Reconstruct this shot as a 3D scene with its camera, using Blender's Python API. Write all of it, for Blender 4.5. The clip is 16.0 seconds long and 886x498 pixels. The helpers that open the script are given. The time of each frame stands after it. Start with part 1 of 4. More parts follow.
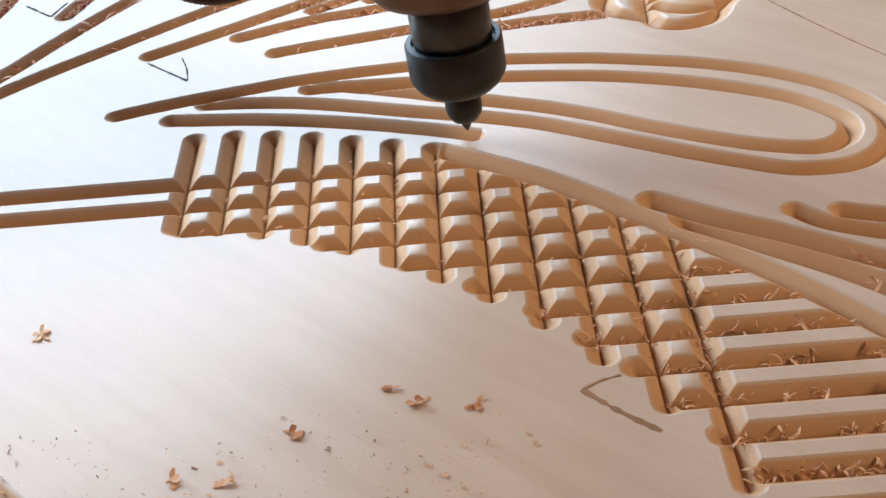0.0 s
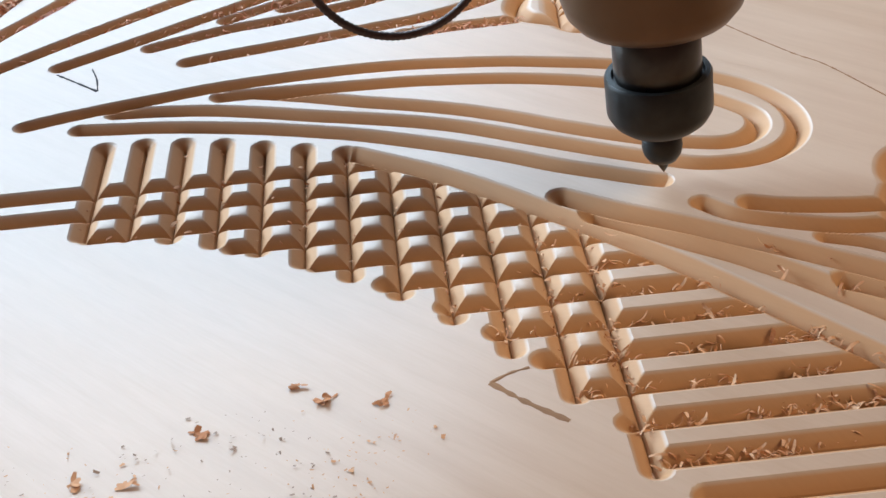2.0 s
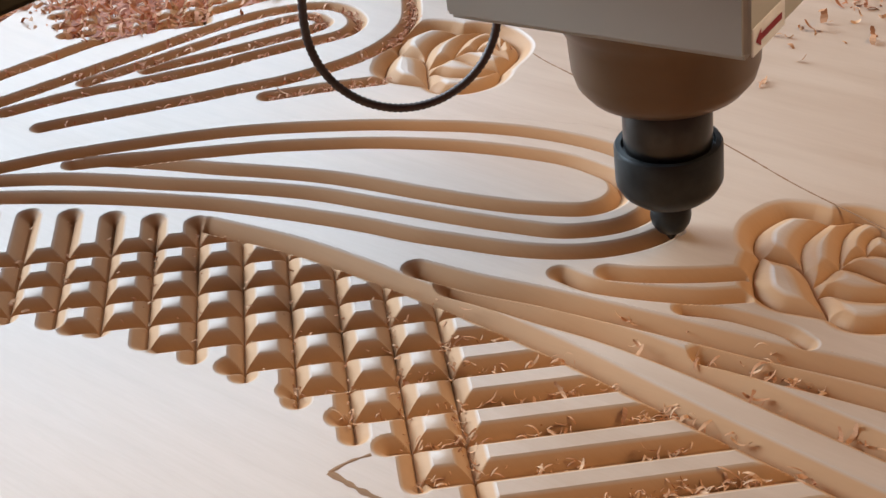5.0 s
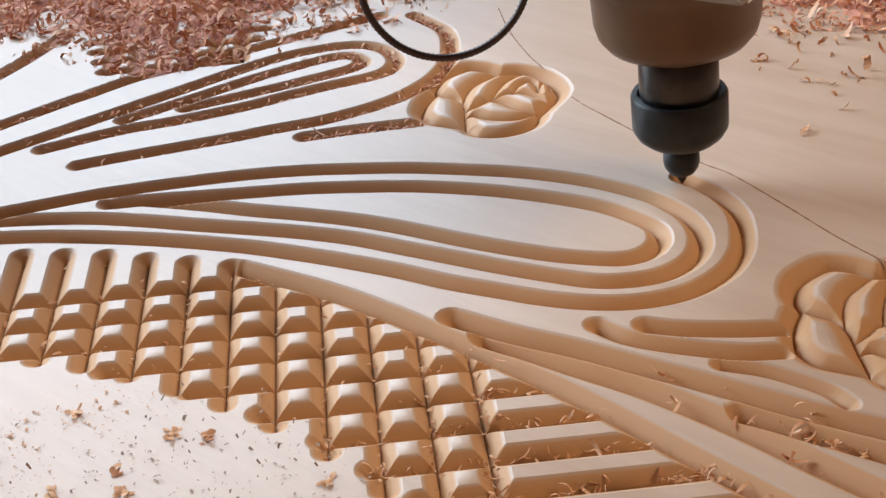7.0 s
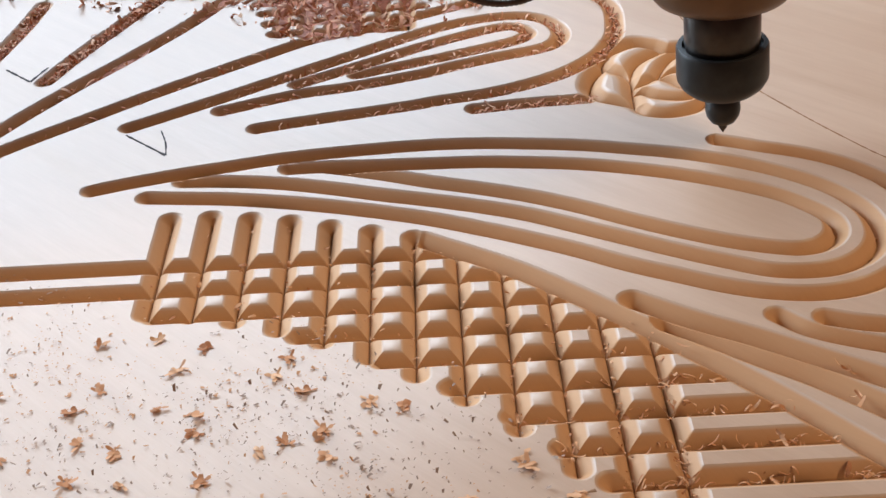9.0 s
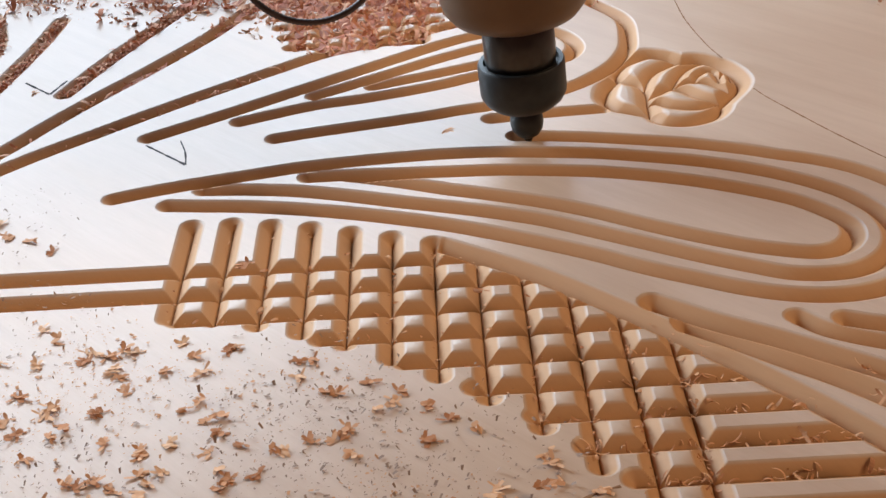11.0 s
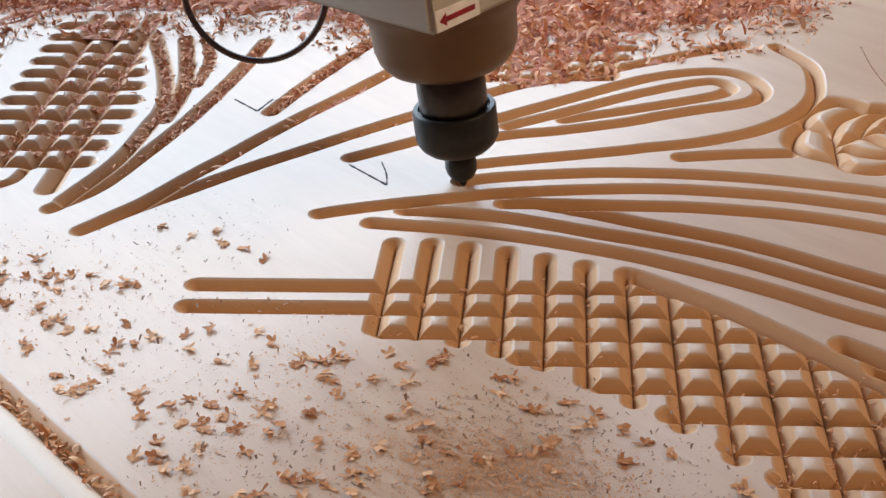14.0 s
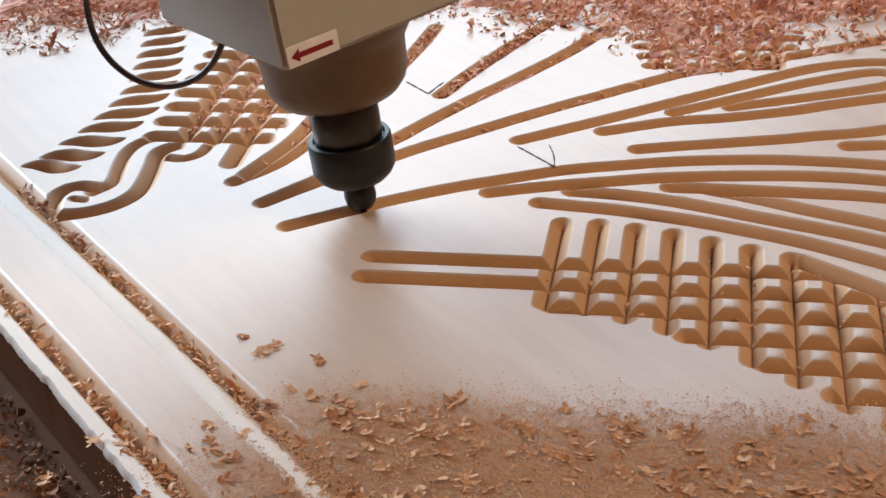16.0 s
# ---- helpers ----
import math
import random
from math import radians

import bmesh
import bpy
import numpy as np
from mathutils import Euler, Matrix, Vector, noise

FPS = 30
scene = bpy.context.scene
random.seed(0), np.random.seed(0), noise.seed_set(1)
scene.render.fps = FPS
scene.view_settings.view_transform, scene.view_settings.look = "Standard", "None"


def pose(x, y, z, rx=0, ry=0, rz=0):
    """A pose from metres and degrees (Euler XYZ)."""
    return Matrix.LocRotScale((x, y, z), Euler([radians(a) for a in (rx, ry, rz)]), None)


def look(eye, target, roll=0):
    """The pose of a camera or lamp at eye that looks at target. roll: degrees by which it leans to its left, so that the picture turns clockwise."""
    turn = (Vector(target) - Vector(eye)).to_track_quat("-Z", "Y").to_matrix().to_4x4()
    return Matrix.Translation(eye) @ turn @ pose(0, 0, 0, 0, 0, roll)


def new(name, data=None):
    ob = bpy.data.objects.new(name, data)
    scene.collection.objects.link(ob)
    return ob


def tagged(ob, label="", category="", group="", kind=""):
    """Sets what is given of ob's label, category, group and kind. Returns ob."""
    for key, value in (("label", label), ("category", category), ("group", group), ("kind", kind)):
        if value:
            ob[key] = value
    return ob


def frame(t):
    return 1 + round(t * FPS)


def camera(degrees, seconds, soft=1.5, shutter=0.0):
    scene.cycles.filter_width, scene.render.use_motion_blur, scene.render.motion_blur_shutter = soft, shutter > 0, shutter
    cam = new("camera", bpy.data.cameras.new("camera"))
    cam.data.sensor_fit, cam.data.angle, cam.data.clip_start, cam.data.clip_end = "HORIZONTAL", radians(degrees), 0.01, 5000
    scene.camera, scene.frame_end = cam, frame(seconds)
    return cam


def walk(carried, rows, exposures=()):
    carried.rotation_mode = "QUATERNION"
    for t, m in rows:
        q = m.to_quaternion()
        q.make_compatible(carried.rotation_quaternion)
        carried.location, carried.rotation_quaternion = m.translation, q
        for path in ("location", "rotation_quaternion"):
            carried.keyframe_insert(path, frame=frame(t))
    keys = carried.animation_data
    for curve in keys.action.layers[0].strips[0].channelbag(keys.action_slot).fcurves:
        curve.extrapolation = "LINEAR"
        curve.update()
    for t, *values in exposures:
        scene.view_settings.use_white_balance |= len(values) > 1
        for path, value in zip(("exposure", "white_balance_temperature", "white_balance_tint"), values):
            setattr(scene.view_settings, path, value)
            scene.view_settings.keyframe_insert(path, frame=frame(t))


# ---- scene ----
cam = camera(36.68, 16.0)
PATH = [
    (0, (0.1134, -0.5149, 0.2986), (0.1023, 0.3052, -0.2737), -5.07),
    (0.5, (0.1122, -0.5106, 0.2939), (0.1355, 0.3178, -0.2657), -5.02),
    (1, (0.1137, -0.5146, 0.2924), (0.1407, 0.3192, -0.2590), -4.97),
    (1.5, (0.1186, -0.5264, 0.2910), (0.1450, 0.3062, -0.2623), -4.91),
    (2, (0.1251, -0.5201, 0.2863), (0.1584, 0.3099, -0.2704), -4.62),
    (2.5, (0.1417, -0.5072, 0.2833), (0.2028, 0.3207, -0.2743), -4.40),
    (3, (0.1403, -0.5077, 0.2896), (0.2176, 0.3221, -0.2632), -4.38),
    (3.5, (0.1468, -0.5048, 0.2891), (0.2222, 0.3319, -0.2533), -4.26),
    (4, (0.1546, -0.4972, 0.2807), (0.2367, 0.3427, -0.2557), -3.78),
    (4.5, (0.1560, -0.4990, 0.2797), (0.2454, 0.3405, -0.2562), -3.74),
    (4.7, (0.1568, -0.5006, 0.2839), (0.2468, 0.3391, -0.2517), -3.52),
    (6.8, (0.1561, -0.4969, 0.2885), (0.2446, 0.3523, -0.2320), -2.73),
    (7, (0.1577, -0.4911, 0.2898), (0.2244, 0.3622, -0.2274), -3.18),
    (7.5, (0.1372, -0.4845, 0.3017), (0.1622, 0.3519, -0.2460), -2.03),
    (8, (0.1252, -0.4293, 0.2833), (0.1394, 0.4058, -0.2667), -2.55),
    (8.5, (0.1216, -0.4565, 0.2955), (0.1331, 0.3748, -0.2602), -2.49),
    (9, (0.1184, -0.4929, 0.3105), (0.1194, 0.3427, -0.2389), -2.99),
    (9.2, (0.1179, -0.4957, 0.3157), (0.1220, 0.3459, -0.2243), -2.75),
    (11.3, (0.1063, -0.5057, 0.3038), (0.1046, 0.3420, -0.2268), -3.30),
    (11.5, (0.1034, -0.5128, 0.3053), (0.0909, 0.3341, -0.2262), -3.32),
    (12, (0.0994, -0.5232, 0.3115), (0.0614, 0.3264, -0.2145), -2.98),
    (12.5, (0.0969, -0.5198, 0.3140), (0.0386, 0.3334, -0.2044), -2.74),
    (13, (0.0916, -0.5205, 0.3142), (0.0217, 0.3369, -0.1958), -2.93),
    (13.5, (0.0876, -0.5211, 0.3170), (0.0090, 0.3364, -0.1914), -2.69),
    (14, (0.0802, -0.5255, 0.3187), (-0.0126, 0.3303, -0.1902), -2.76),
    (14.5, (0.0818, -0.5293, 0.3211), (-0.0409, 0.3248, -0.1844), -3.65),
    (15, (0.0776, -0.5355, 0.3261), (-0.0610, 0.3144, -0.1823), -3.88),
    (15.5, (0.0657, -0.5492, 0.3260), (-0.0958, 0.2980, -0.1800), -4.03),
    (16, (0.0688, -0.5492, 0.3245), (-0.1257, 0.2897, -0.1837), -4.54),
]
walk(cam, [(t, look(eye, target, roll)) for t, eye, target, roll in PATH], [(0.0, -0.05, 6020, 4), (4.5, -0.22, 6280, 6), (8.0, -0.22, 6520, 10), (9.0, -0.22, 6520, 10), (12.5, -0.22, 6350, 8), (16.0, -0.2, 6420, 8)])

# ---- light ----
world = bpy.data.worlds.new("world")
scene.world = world
world.use_nodes = True
wn = world.node_tree
sky = wn.nodes.new("ShaderNodeTexSky")
sky.sky_type, sky.sun_disc, sky.sun_elevation, sky.sun_rotation = "NISHITA", False, radians(40), radians(-25)
wn.links.new(sky.outputs["Color"], wn.nodes["Background"].inputs["Color"])
wn.nodes["Background"].inputs["Strength"].default_value = 0.10


def window_light(name, eye, target, sx, sy, power, colour):
    """Daylight standing in a large opening of the shed."""
    data = bpy.data.lights.new(name, "AREA")
    data.shape, data.size, data.size_y, data.energy, data.color = "RECTANGLE", sx, sy, power, colour
    ob = new(name, data)
    ob.matrix_world = look(eye, target)
    return ob


window_light("doorway_daylight", (-1.15, 4.15, 2.95), (-0.2, 0.0, 0.1), 3.7, 3.2, 305, (0.685, 0.833, 1.0))
window_light("side_door_daylight", (-5.0, 2.9, 2.1), (0.0, 0.0, 0.0), 2.5, 3.0, 700, (0.7, 0.84, 1.0))
window_light("east_window_daylight", (1.86, -0.35, 1.95), (0.2, 0.0, 0.0), 0.95, 0.95, 38, (1.0, 0.74, 0.46))


# ---- materials ----
def material(name):
    m = bpy.data.materials.new(name)
    m.use_nodes = True
    return m, m.node_tree.nodes, m.node_tree.links, m.node_tree.nodes["Principled BSDF"]


def ramp(nodes, links, fac, stops):
    r = nodes.new("ShaderNodeValToRGB")
    while len(r.color_ramp.elements) < len(stops):
        r.color_ramp.elements.new(0.5)
    for e, (p, c) in zip(r.color_ramp.elements, stops):
        e.position, e.color = p, (*c, 1)
    links.new(fac, r.inputs["Fac"])
    return r.outputs["Color"]


def noise_tex(nodes, links, coord, scale, detail=4.0, rough=0.55, stretch=None, turn=0.0):
    rot, mp = nodes.new("ShaderNodeMapping"), nodes.new("ShaderNodeMapping")
    links.new(coord, rot.inputs["Vector"])
    rot.inputs["Rotation"].default_value = (0, 0, radians(turn))
    links.new(rot.outputs["Vector"], mp.inputs["Vector"])
    if stretch:
        mp.inputs["Scale"].default_value = stretch
    n = nodes.new("ShaderNodeTexNoise")
    n.inputs["Scale"].default_value, n.inputs["Detail"].default_value, n.inputs["Roughness"].default_value = scale, detail, rough
    links.new(mp.outputs["Vector"], n.inputs["Vector"])
    return n.outputs["Fac"]


def mix(nodes, links, fac, a, b, kind="MIX"):
    m = nodes.new("ShaderNodeMix")
    m.data_type, m.blend_type = "RGBA", kind
    if isinstance(fac, float):
        m.inputs["Factor"].default_value = fac
    else:
        links.new(fac, m.inputs["Factor"])
    for sock, v in ((m.inputs["A"], a), (m.inputs["B"], b)):
        if isinstance(v, tuple):
            sock.default_value = (*v, 1)
        else:
            links.new(v, sock)
    return m.outputs["Result"]


def bump(nodes, links, height, strength, distance, bsdf):
    b = nodes.new("ShaderNodeBump")
    b.inputs["Strength"].default_value, b.inputs["Distance"].default_value = strength, distance
    links.new(height, b.inputs["Height"])
    links.new(b.outputs["Normal"], bsdf.inputs["Normal"])


def wood(name, light, dark, rough=0.37, grain=1.0, turn=45.0, veined=False, shine=1.0, cut=None):
    """Pale planed timber; the grain runs along the board, at 45 degrees to the lattice."""
    m, nodes, links, bsdf = material(name)
    geo = nodes.new("ShaderNodeNewGeometry").outputs["Position"]
    g1 = noise_tex(nodes, links, geo, 9, 5, 0.6, (1.0, 9.0, 2.0), turn)
    g2 = noise_tex(nodes, links, geo, 60, 4, 0.6, (1.0, 14.0, 2.0), turn)
    blot = noise_tex(nodes, links, geo, 5, 3)
    base = ramp(nodes, links, g1, [(0.3, dark), (0.62, light)])
    fine = ramp(nodes, links, g2, [(0.3, (0.975, 0.968, 0.96)), (0.6, (1, 1, 1))])
    col = mix(nodes, links, grain, base, fine, "MULTIPLY")
    spots = ramp(nodes, links, blot, [(0.35, (0.93, 0.9, 0.87)), (0.6, (1, 1, 1))])
    col = mix(nodes, links, 1.0, col, spots, "MULTIPLY")
    # a darker vein in the timber that runs with the grain
    sep = nodes.new("ShaderNodeSeparateXYZ")
    links.new(geo, sep.inputs["Vector"])
    across = nodes.new("ShaderNodeMath")
    links.new(sep.outputs["X"], across.inputs[0])
    links.new(sep.outputs["Y"], across.inputs[1])
    vein = nodes.new("ShaderNodeMapRange")
    off = nodes.new("ShaderNodeMath")
    off.operation = "SUBTRACT"
    off.inputs[1].default_value = 0.066
    links.new(across.outputs[0], off.inputs[0])
    ab = nodes.new("ShaderNodeMath")
    ab.operation = "ABSOLUTE"
    links.new(off.outputs[0], ab.inputs[0])
    vein.inputs["From Min"].default_value, vein.inputs["From Max"].default_value = 0.016, 0.003
    links.new(ab.outputs[0], vein.inputs["Value"])
    patchy = noise_tex(nodes, links, geo, 45, 3)
    pm = nodes.new("ShaderNodeMapRange")
    pm.inputs["From Min"].default_value, pm.inputs["From Max"].default_value = 0.30, 0.52
    links.new(patchy, pm.inputs["Value"])
    inside = nodes.new("ShaderNodeMapRange")   # it lies a little under the face and shows where the cutter went deep
    inside.inputs["From Min"].default_value, inside.inputs["From Max"].default_value = -0.0010, -0.0068
    links.new(sep.outputs["Z"], inside.inputs["Value"])
    vm = nodes.new("ShaderNodeMath")
    vm.operation = "MULTIPLY"
    links.new(vein.outputs["Result"], vm.inputs[0])
    links.new(pm.outputs["Result"], vm.inputs[1])
    buried = nodes.new("ShaderNodeMath")
    buried.operation = "MULTIPLY"
    links.new(vm.outputs[0], buried.inputs[0])
    links.new(inside.outputs["Result"], buried.inputs[1])
    rr = nodes.new("ShaderNodeMapRange")
    rr.inputs["To Min"].default_value, rr.inputs["To Max"].default_value = rough - 0.10, rough + 0.14
    links.new(g1, rr.inputs["Value"])
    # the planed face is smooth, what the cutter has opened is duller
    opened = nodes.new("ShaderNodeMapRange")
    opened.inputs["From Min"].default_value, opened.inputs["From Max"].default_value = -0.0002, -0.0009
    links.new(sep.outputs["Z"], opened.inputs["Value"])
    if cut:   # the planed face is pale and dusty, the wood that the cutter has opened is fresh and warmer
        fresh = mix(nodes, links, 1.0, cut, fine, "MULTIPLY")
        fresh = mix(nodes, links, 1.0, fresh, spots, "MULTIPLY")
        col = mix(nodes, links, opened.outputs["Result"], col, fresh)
    if veined:
        col = mix(nodes, links, buried.outputs[0], col, (0.23, 0.115, 0.052))
    links.new(col, bsdf.inputs["Base Color"])
    dull = nodes.new("ShaderNodeMix")
    links.new(opened.outputs["Result"], dull.inputs["Factor"])
    links.new(rr.outputs["Result"], dull.inputs["A"])
    dull.inputs["B"].default_value = 0.50
    links.new(dull.outputs["Result"], bsdf.inputs["Roughness"])
    gloss = nodes.new("ShaderNodeMapRange")
    gloss.inputs["To Min"].default_value, gloss.inputs["To Max"].default_value = shine, 0.28 * shine
    links.new(opened.outputs["Result"], gloss.inputs["Value"])
    links.new(gloss.outputs["Result"], bsdf.inputs["Specular IOR Level"])
    if veined:
        wax = nodes.new("ShaderNodeMapRange")
        wax.inputs["To Min"].default_value, wax.inputs["To Max"].default_value = 0.05, 0.0
        links.new(opened.outputs["Result"], wax.inputs["Value"])
        links.new(wax.outputs["Result"], bsdf.inputs["Coat Weight"])
        bsdf.inputs["Coat Roughness"].default_value = 0.36
    bump(nodes, links, g2, 0.04, 0.0005, bsdf)
    return m


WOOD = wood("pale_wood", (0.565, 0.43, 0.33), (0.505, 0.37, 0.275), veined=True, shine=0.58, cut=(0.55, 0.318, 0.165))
# whiter than the board: torn edge wood, and a painted highlight on the groove rim
TORN_LIT = wood("torn_and_lit_wood", (0.80, 0.74, 0.68), (0.72, 0.65, 0.58), 0.7, shine=0.4)
# brown wood, its colour darkened further for shade beside and below the board
SHADED_WOOD = wood("brown_shaded_wood", (0.17, 0.08, 0.04), (0.11, 0.05, 0.025), 0.8, shine=0.1)


def simple(name, colour, rough, metal=0.0, vary=0.12, scale=60.0, bumps=0.0):
    m, nodes, links, bsdf = material(name)
    coord = nodes.new("ShaderNodeTexCoord").outputs["Object"]
    n = noise_tex(nodes, links, coord, scale, 5)
    lo, hi = tuple(c * (1 - vary) for c in colour), tuple(min(1, c * (1 + vary)) for c in colour)
    links.new(ramp(nodes, links, n, [(0.3, lo), (0.7, hi)]), bsdf.inputs["Base Color"])
    rr = nodes.new("ShaderNodeMapRange")
    rr.inputs["To Min"].default_value, rr.inputs["To Max"].default_value = rough - 0.08, rough + 0.08
    links.new(n, rr.inputs["Value"])
    links.new(rr.outputs["Result"], bsdf.inputs["Roughness"])
    bsdf.inputs["Metallic"].default_value = metal
    if bumps:
        bump(nodes, links, n, bumps, 0.001, bsdf)
    return m


NUT = simple("black_oxide_steel", (0.028, 0.030, 0.030), 0.42, 0.6, 0.25, 120)
SHAFT = simple("dark_steel", (0.06, 0.055, 0.05), 0.3, 0.9, 0.2, 90)
NOSE = simple("tan_anodised_metal", (0.135, 0.08, 0.042), 0.40, 0.45, 0.22, 22)
HOUSING = simple("grey_painted_metal", (0.42, 0.40, 0.34), 0.45, 0.0, 0.05, 14)
OLIVE = simple("dark_olive_paint", (0.045, 0.036, 0.022), 0.9)
OLIVE.node_tree.nodes["Principled BSDF"].inputs["Specular IOR Level"].default_value = 0.1
WHITE = simple("white_sticker", (0.78, 0.76, 0.74), 0.5)
RED = simple("red_ink", (0.45, 0.03, 0.05), 0.5)
RUBBER = simple("black_rubber", (0.062, 0.036, 0.027), 0.45, 0.0, 0.3, 200)
PENCIL = simple("pencil_graphite", (0.05, 0.04, 0.04), 0.95)
SCORED = simple("scored_wood", (0.26, 0.14, 0.07), 0.9)
# colour chosen to keep the unseen walls' bounce light weak and reddish
WALL = simple("dark_red_bounce_wall", (0.15, 0.048, 0.028), 0.9, 0.0, 0.1, 2, 0.2)
CONCRETE = simple("concrete_floor", (0.11, 0.055, 0.035), 0.85, 0.0, 0.2, 3, 0.2)


def chip_material(name, dark, middle, pale):
    m, nodes, links, bsdf = material(name)
    geo = nodes.new("ShaderNodeNewGeometry")
    info = nodes.new("ShaderNodeObjectInfo")
    add = nodes.new("ShaderNodeMath")
    add.operation = "FRACT"
    s = nodes.new("ShaderNodeMath")
    links.new(geo.outputs["Random Per Island"], s.inputs[0])
    links.new(info.outputs["Random"], s.inputs[1])
    links.new(s.outputs[0], add.inputs[0])
    col = ramp(nodes, links, add.outputs[0], [(0.0, dark), (0.5, middle), (1.0, pale)])
    links.new(col, bsdf.inputs["Base Color"])
    bsdf.inputs["Roughness"].default_value = 0.75
    bsdf.inputs["Specular IOR Level"].default_value = 0.2
    return m


# browner copy of CHIP with the low bed's shade put into its colour
SHADED_CHIP = chip_material("shaded_brown_shavings", (0.20, 0.08, 0.032), (0.30, 0.135, 0.06), (0.44, 0.22, 0.11))
CHIP = chip_material("wood_shavings", (0.42, 0.18, 0.08), (0.57, 0.295, 0.15), (0.72, 0.46, 0.28))
RED_CHIP = chip_material("reddish_shavings", (0.51, 0.205, 0.11), (0.62, 0.30, 0.175), (0.76, 0.49, 0.33))
DUSTY = chip_material("tan_sawdust", (0.47, 0.235, 0.11), (0.53, 0.275, 0.135), (0.59, 0.325, 0.17))
# lifted specks look dark by their own shade, which is painted into this colour
SPECK = simple("shade_darkened_sawdust", (0.30, 0.205, 0.15), 0.8)


# ---- mesh helpers ----
def thing(name, label, category, place=(0, 0, 0), group="", kind=""):
    ob = new(name)
    ob.location = place
    return tagged(ob, label, category, group, kind)


def mesh_of(name, bm, mat, smooth=False):
    me = bpy.data.meshes.new(name)
    bmesh.ops.recalc_face_normals(bm, faces=bm.faces)
    bm.to_mesh(me)
    bm.free()
    me.materials.append(mat)
    if smooth:
        me.polygons.foreach_set("use_smooth", [True] * len(me.polygons))
        me.set_sharp_from_angle(angle=radians(35))
    return me


def part(name, bm, mat, parent, label="", smooth=False):
    ob = new(name, mesh_of(name, bm, mat, smooth))
    ob.parent = parent
    return tagged(ob, label)


def turned(profile, seg=64):
    """A lathe-turned solid from (radius, height) pairs, bottom to top."""
    bm = bmesh.new()
    rings = []
    for r, z in profile:
        rings.append([bm.verts.new((r * math.cos(a), r * math.sin(a), z)) for a in (2 * math.pi * k / seg for k in range(seg))])
    for lo, hi in zip(rings, rings[1:]):
        for k in range(seg):
            bm.faces.new((lo[k], lo[(k + 1) % seg], hi[(k + 1) % seg], hi[k]))
    bm.faces.new(rings[0][::-1])
    bm.faces.new(rings[-1])
    return bm


def block(x0, x1, y0, y1, z0, z1, bevel=0.0):
    bm = bmesh.new()
    bmesh.ops.create_cube(bm, size=1)
    bmesh.ops.scale(bm, vec=(x1 - x0, y1 - y0, z1 - z0), verts=bm.verts)
    bmesh.ops.translate(bm, vec=((x0 + x1) / 2, (y0 + y1) / 2, (z0 + z1) / 2), verts=bm.verts)
    if bevel:
        bmesh.ops.bevel(bm, geom=bm.edges[:], offset=bevel, segments=3, affect="EDGES")
    return bm


def tube(points, radius, seg=10, ridges=0.0):
    """A round cord along points; ridges: the depth of its corrugation."""
    bm = bmesh.new()
    rings = []
    for k, p in enumerate(points):
        a, b = Vector(points[max(k - 1, 0)]), Vector(points[min(k + 1, len(points) - 1)])
        d = (b - a).normalized()
        side = d.cross(Vector((0, 1, 0.01))).normalized()
        up = side.cross(d)
        r = radius - ridges * (k % 2)
        rings.append([bm.verts.new(Vector(p) + r * (math.cos(t) * side + math.sin(t) * up)) for t in (2 * math.pi * n / seg for n in range(seg))])
    for lo, hi in zip(rings, rings[1:]):
        for k in range(seg):
            bm.faces.new((lo[k], lo[(k + 1) % seg], hi[(k + 1) % seg], hi[k]))
    bm.faces.new(rings[0])
    bm.faces.new(rings[-1][::-1])
    return bm


def curve(points, step=0.002):
    """A smooth line through a few (x, y) points in millimetres, at even steps, in metres."""
    p = np.array(points, float) / 1000
    p = np.vstack([2 * p[0] - p[1], p, 2 * p[-1] - p[-2]])
    out = []
    for a, b, c, d in zip(p, p[1:], p[2:], p[3:]):
        for t in np.linspace(0, 1, 24, endpoint=False):
            out.append(0.5 * (2 * b + (c - a) * t + (2 * a - 5 * b + 4 * c - d) * t**2 + (3 * b - a - 3 * c + d) * t**3))
    out = np.array(out + [p[-2]])
    run = np.r_[0, np.cumsum(np.hypot(*np.diff(out, axis=0).T))]
    s = np.linspace(0, run[-1], max(2, int(run[-1] / step) + 1))
    return np.stack([np.interp(s, run, out[:, 0]), np.interp(s, run, out[:, 1])], 1)


# ---- the carving's plan, in millimetres ----
PITCH = 18.0
LATTICE = 6.0     # half width of the lattice grooves
COL_X = [18.0 * i - 1.5 for i in range(12)]
ROW_Y = {j: -18.0 * j - 4.5 for j in range(1, 14)}
LENS_EDGE = [(-60, -56), (3, -62.5), (37, -70.5), (54, -77.5), (72, -86.5), (90, -98), (108, -110.5), (125, -124.5), (142, -141.5), (176, -187), (203, -244)]
BOUNDARY = [(110, -12), (149, -39), (187, -74), (216, -104), (239, -130), (263, -160), (290, -193), (338, -250)]
CONTOUR = [(-15, 35), (0, 33), (23, 30), (47, 25), (70, 19), (92, 12), (114, 4), (136, -6), (156, -16), (176, -27), (195, -39), (214, -49), (232, -58), (250, -64), (269, -66),
           (288, -62), (305, -51), (316, -36), (322, -17), (323, 0), (317, 18), (304, 34), (288, 45), (270, 53), (255, 60), (230, 69), (203, 76), (176, 82), (148, 86), (120, 88),
           (91, 88), (52, 84), (23, 78), (-6, 71), (-34, 60), (-62, 48), (-89, 34), (-113, 19), (-138, 3)]
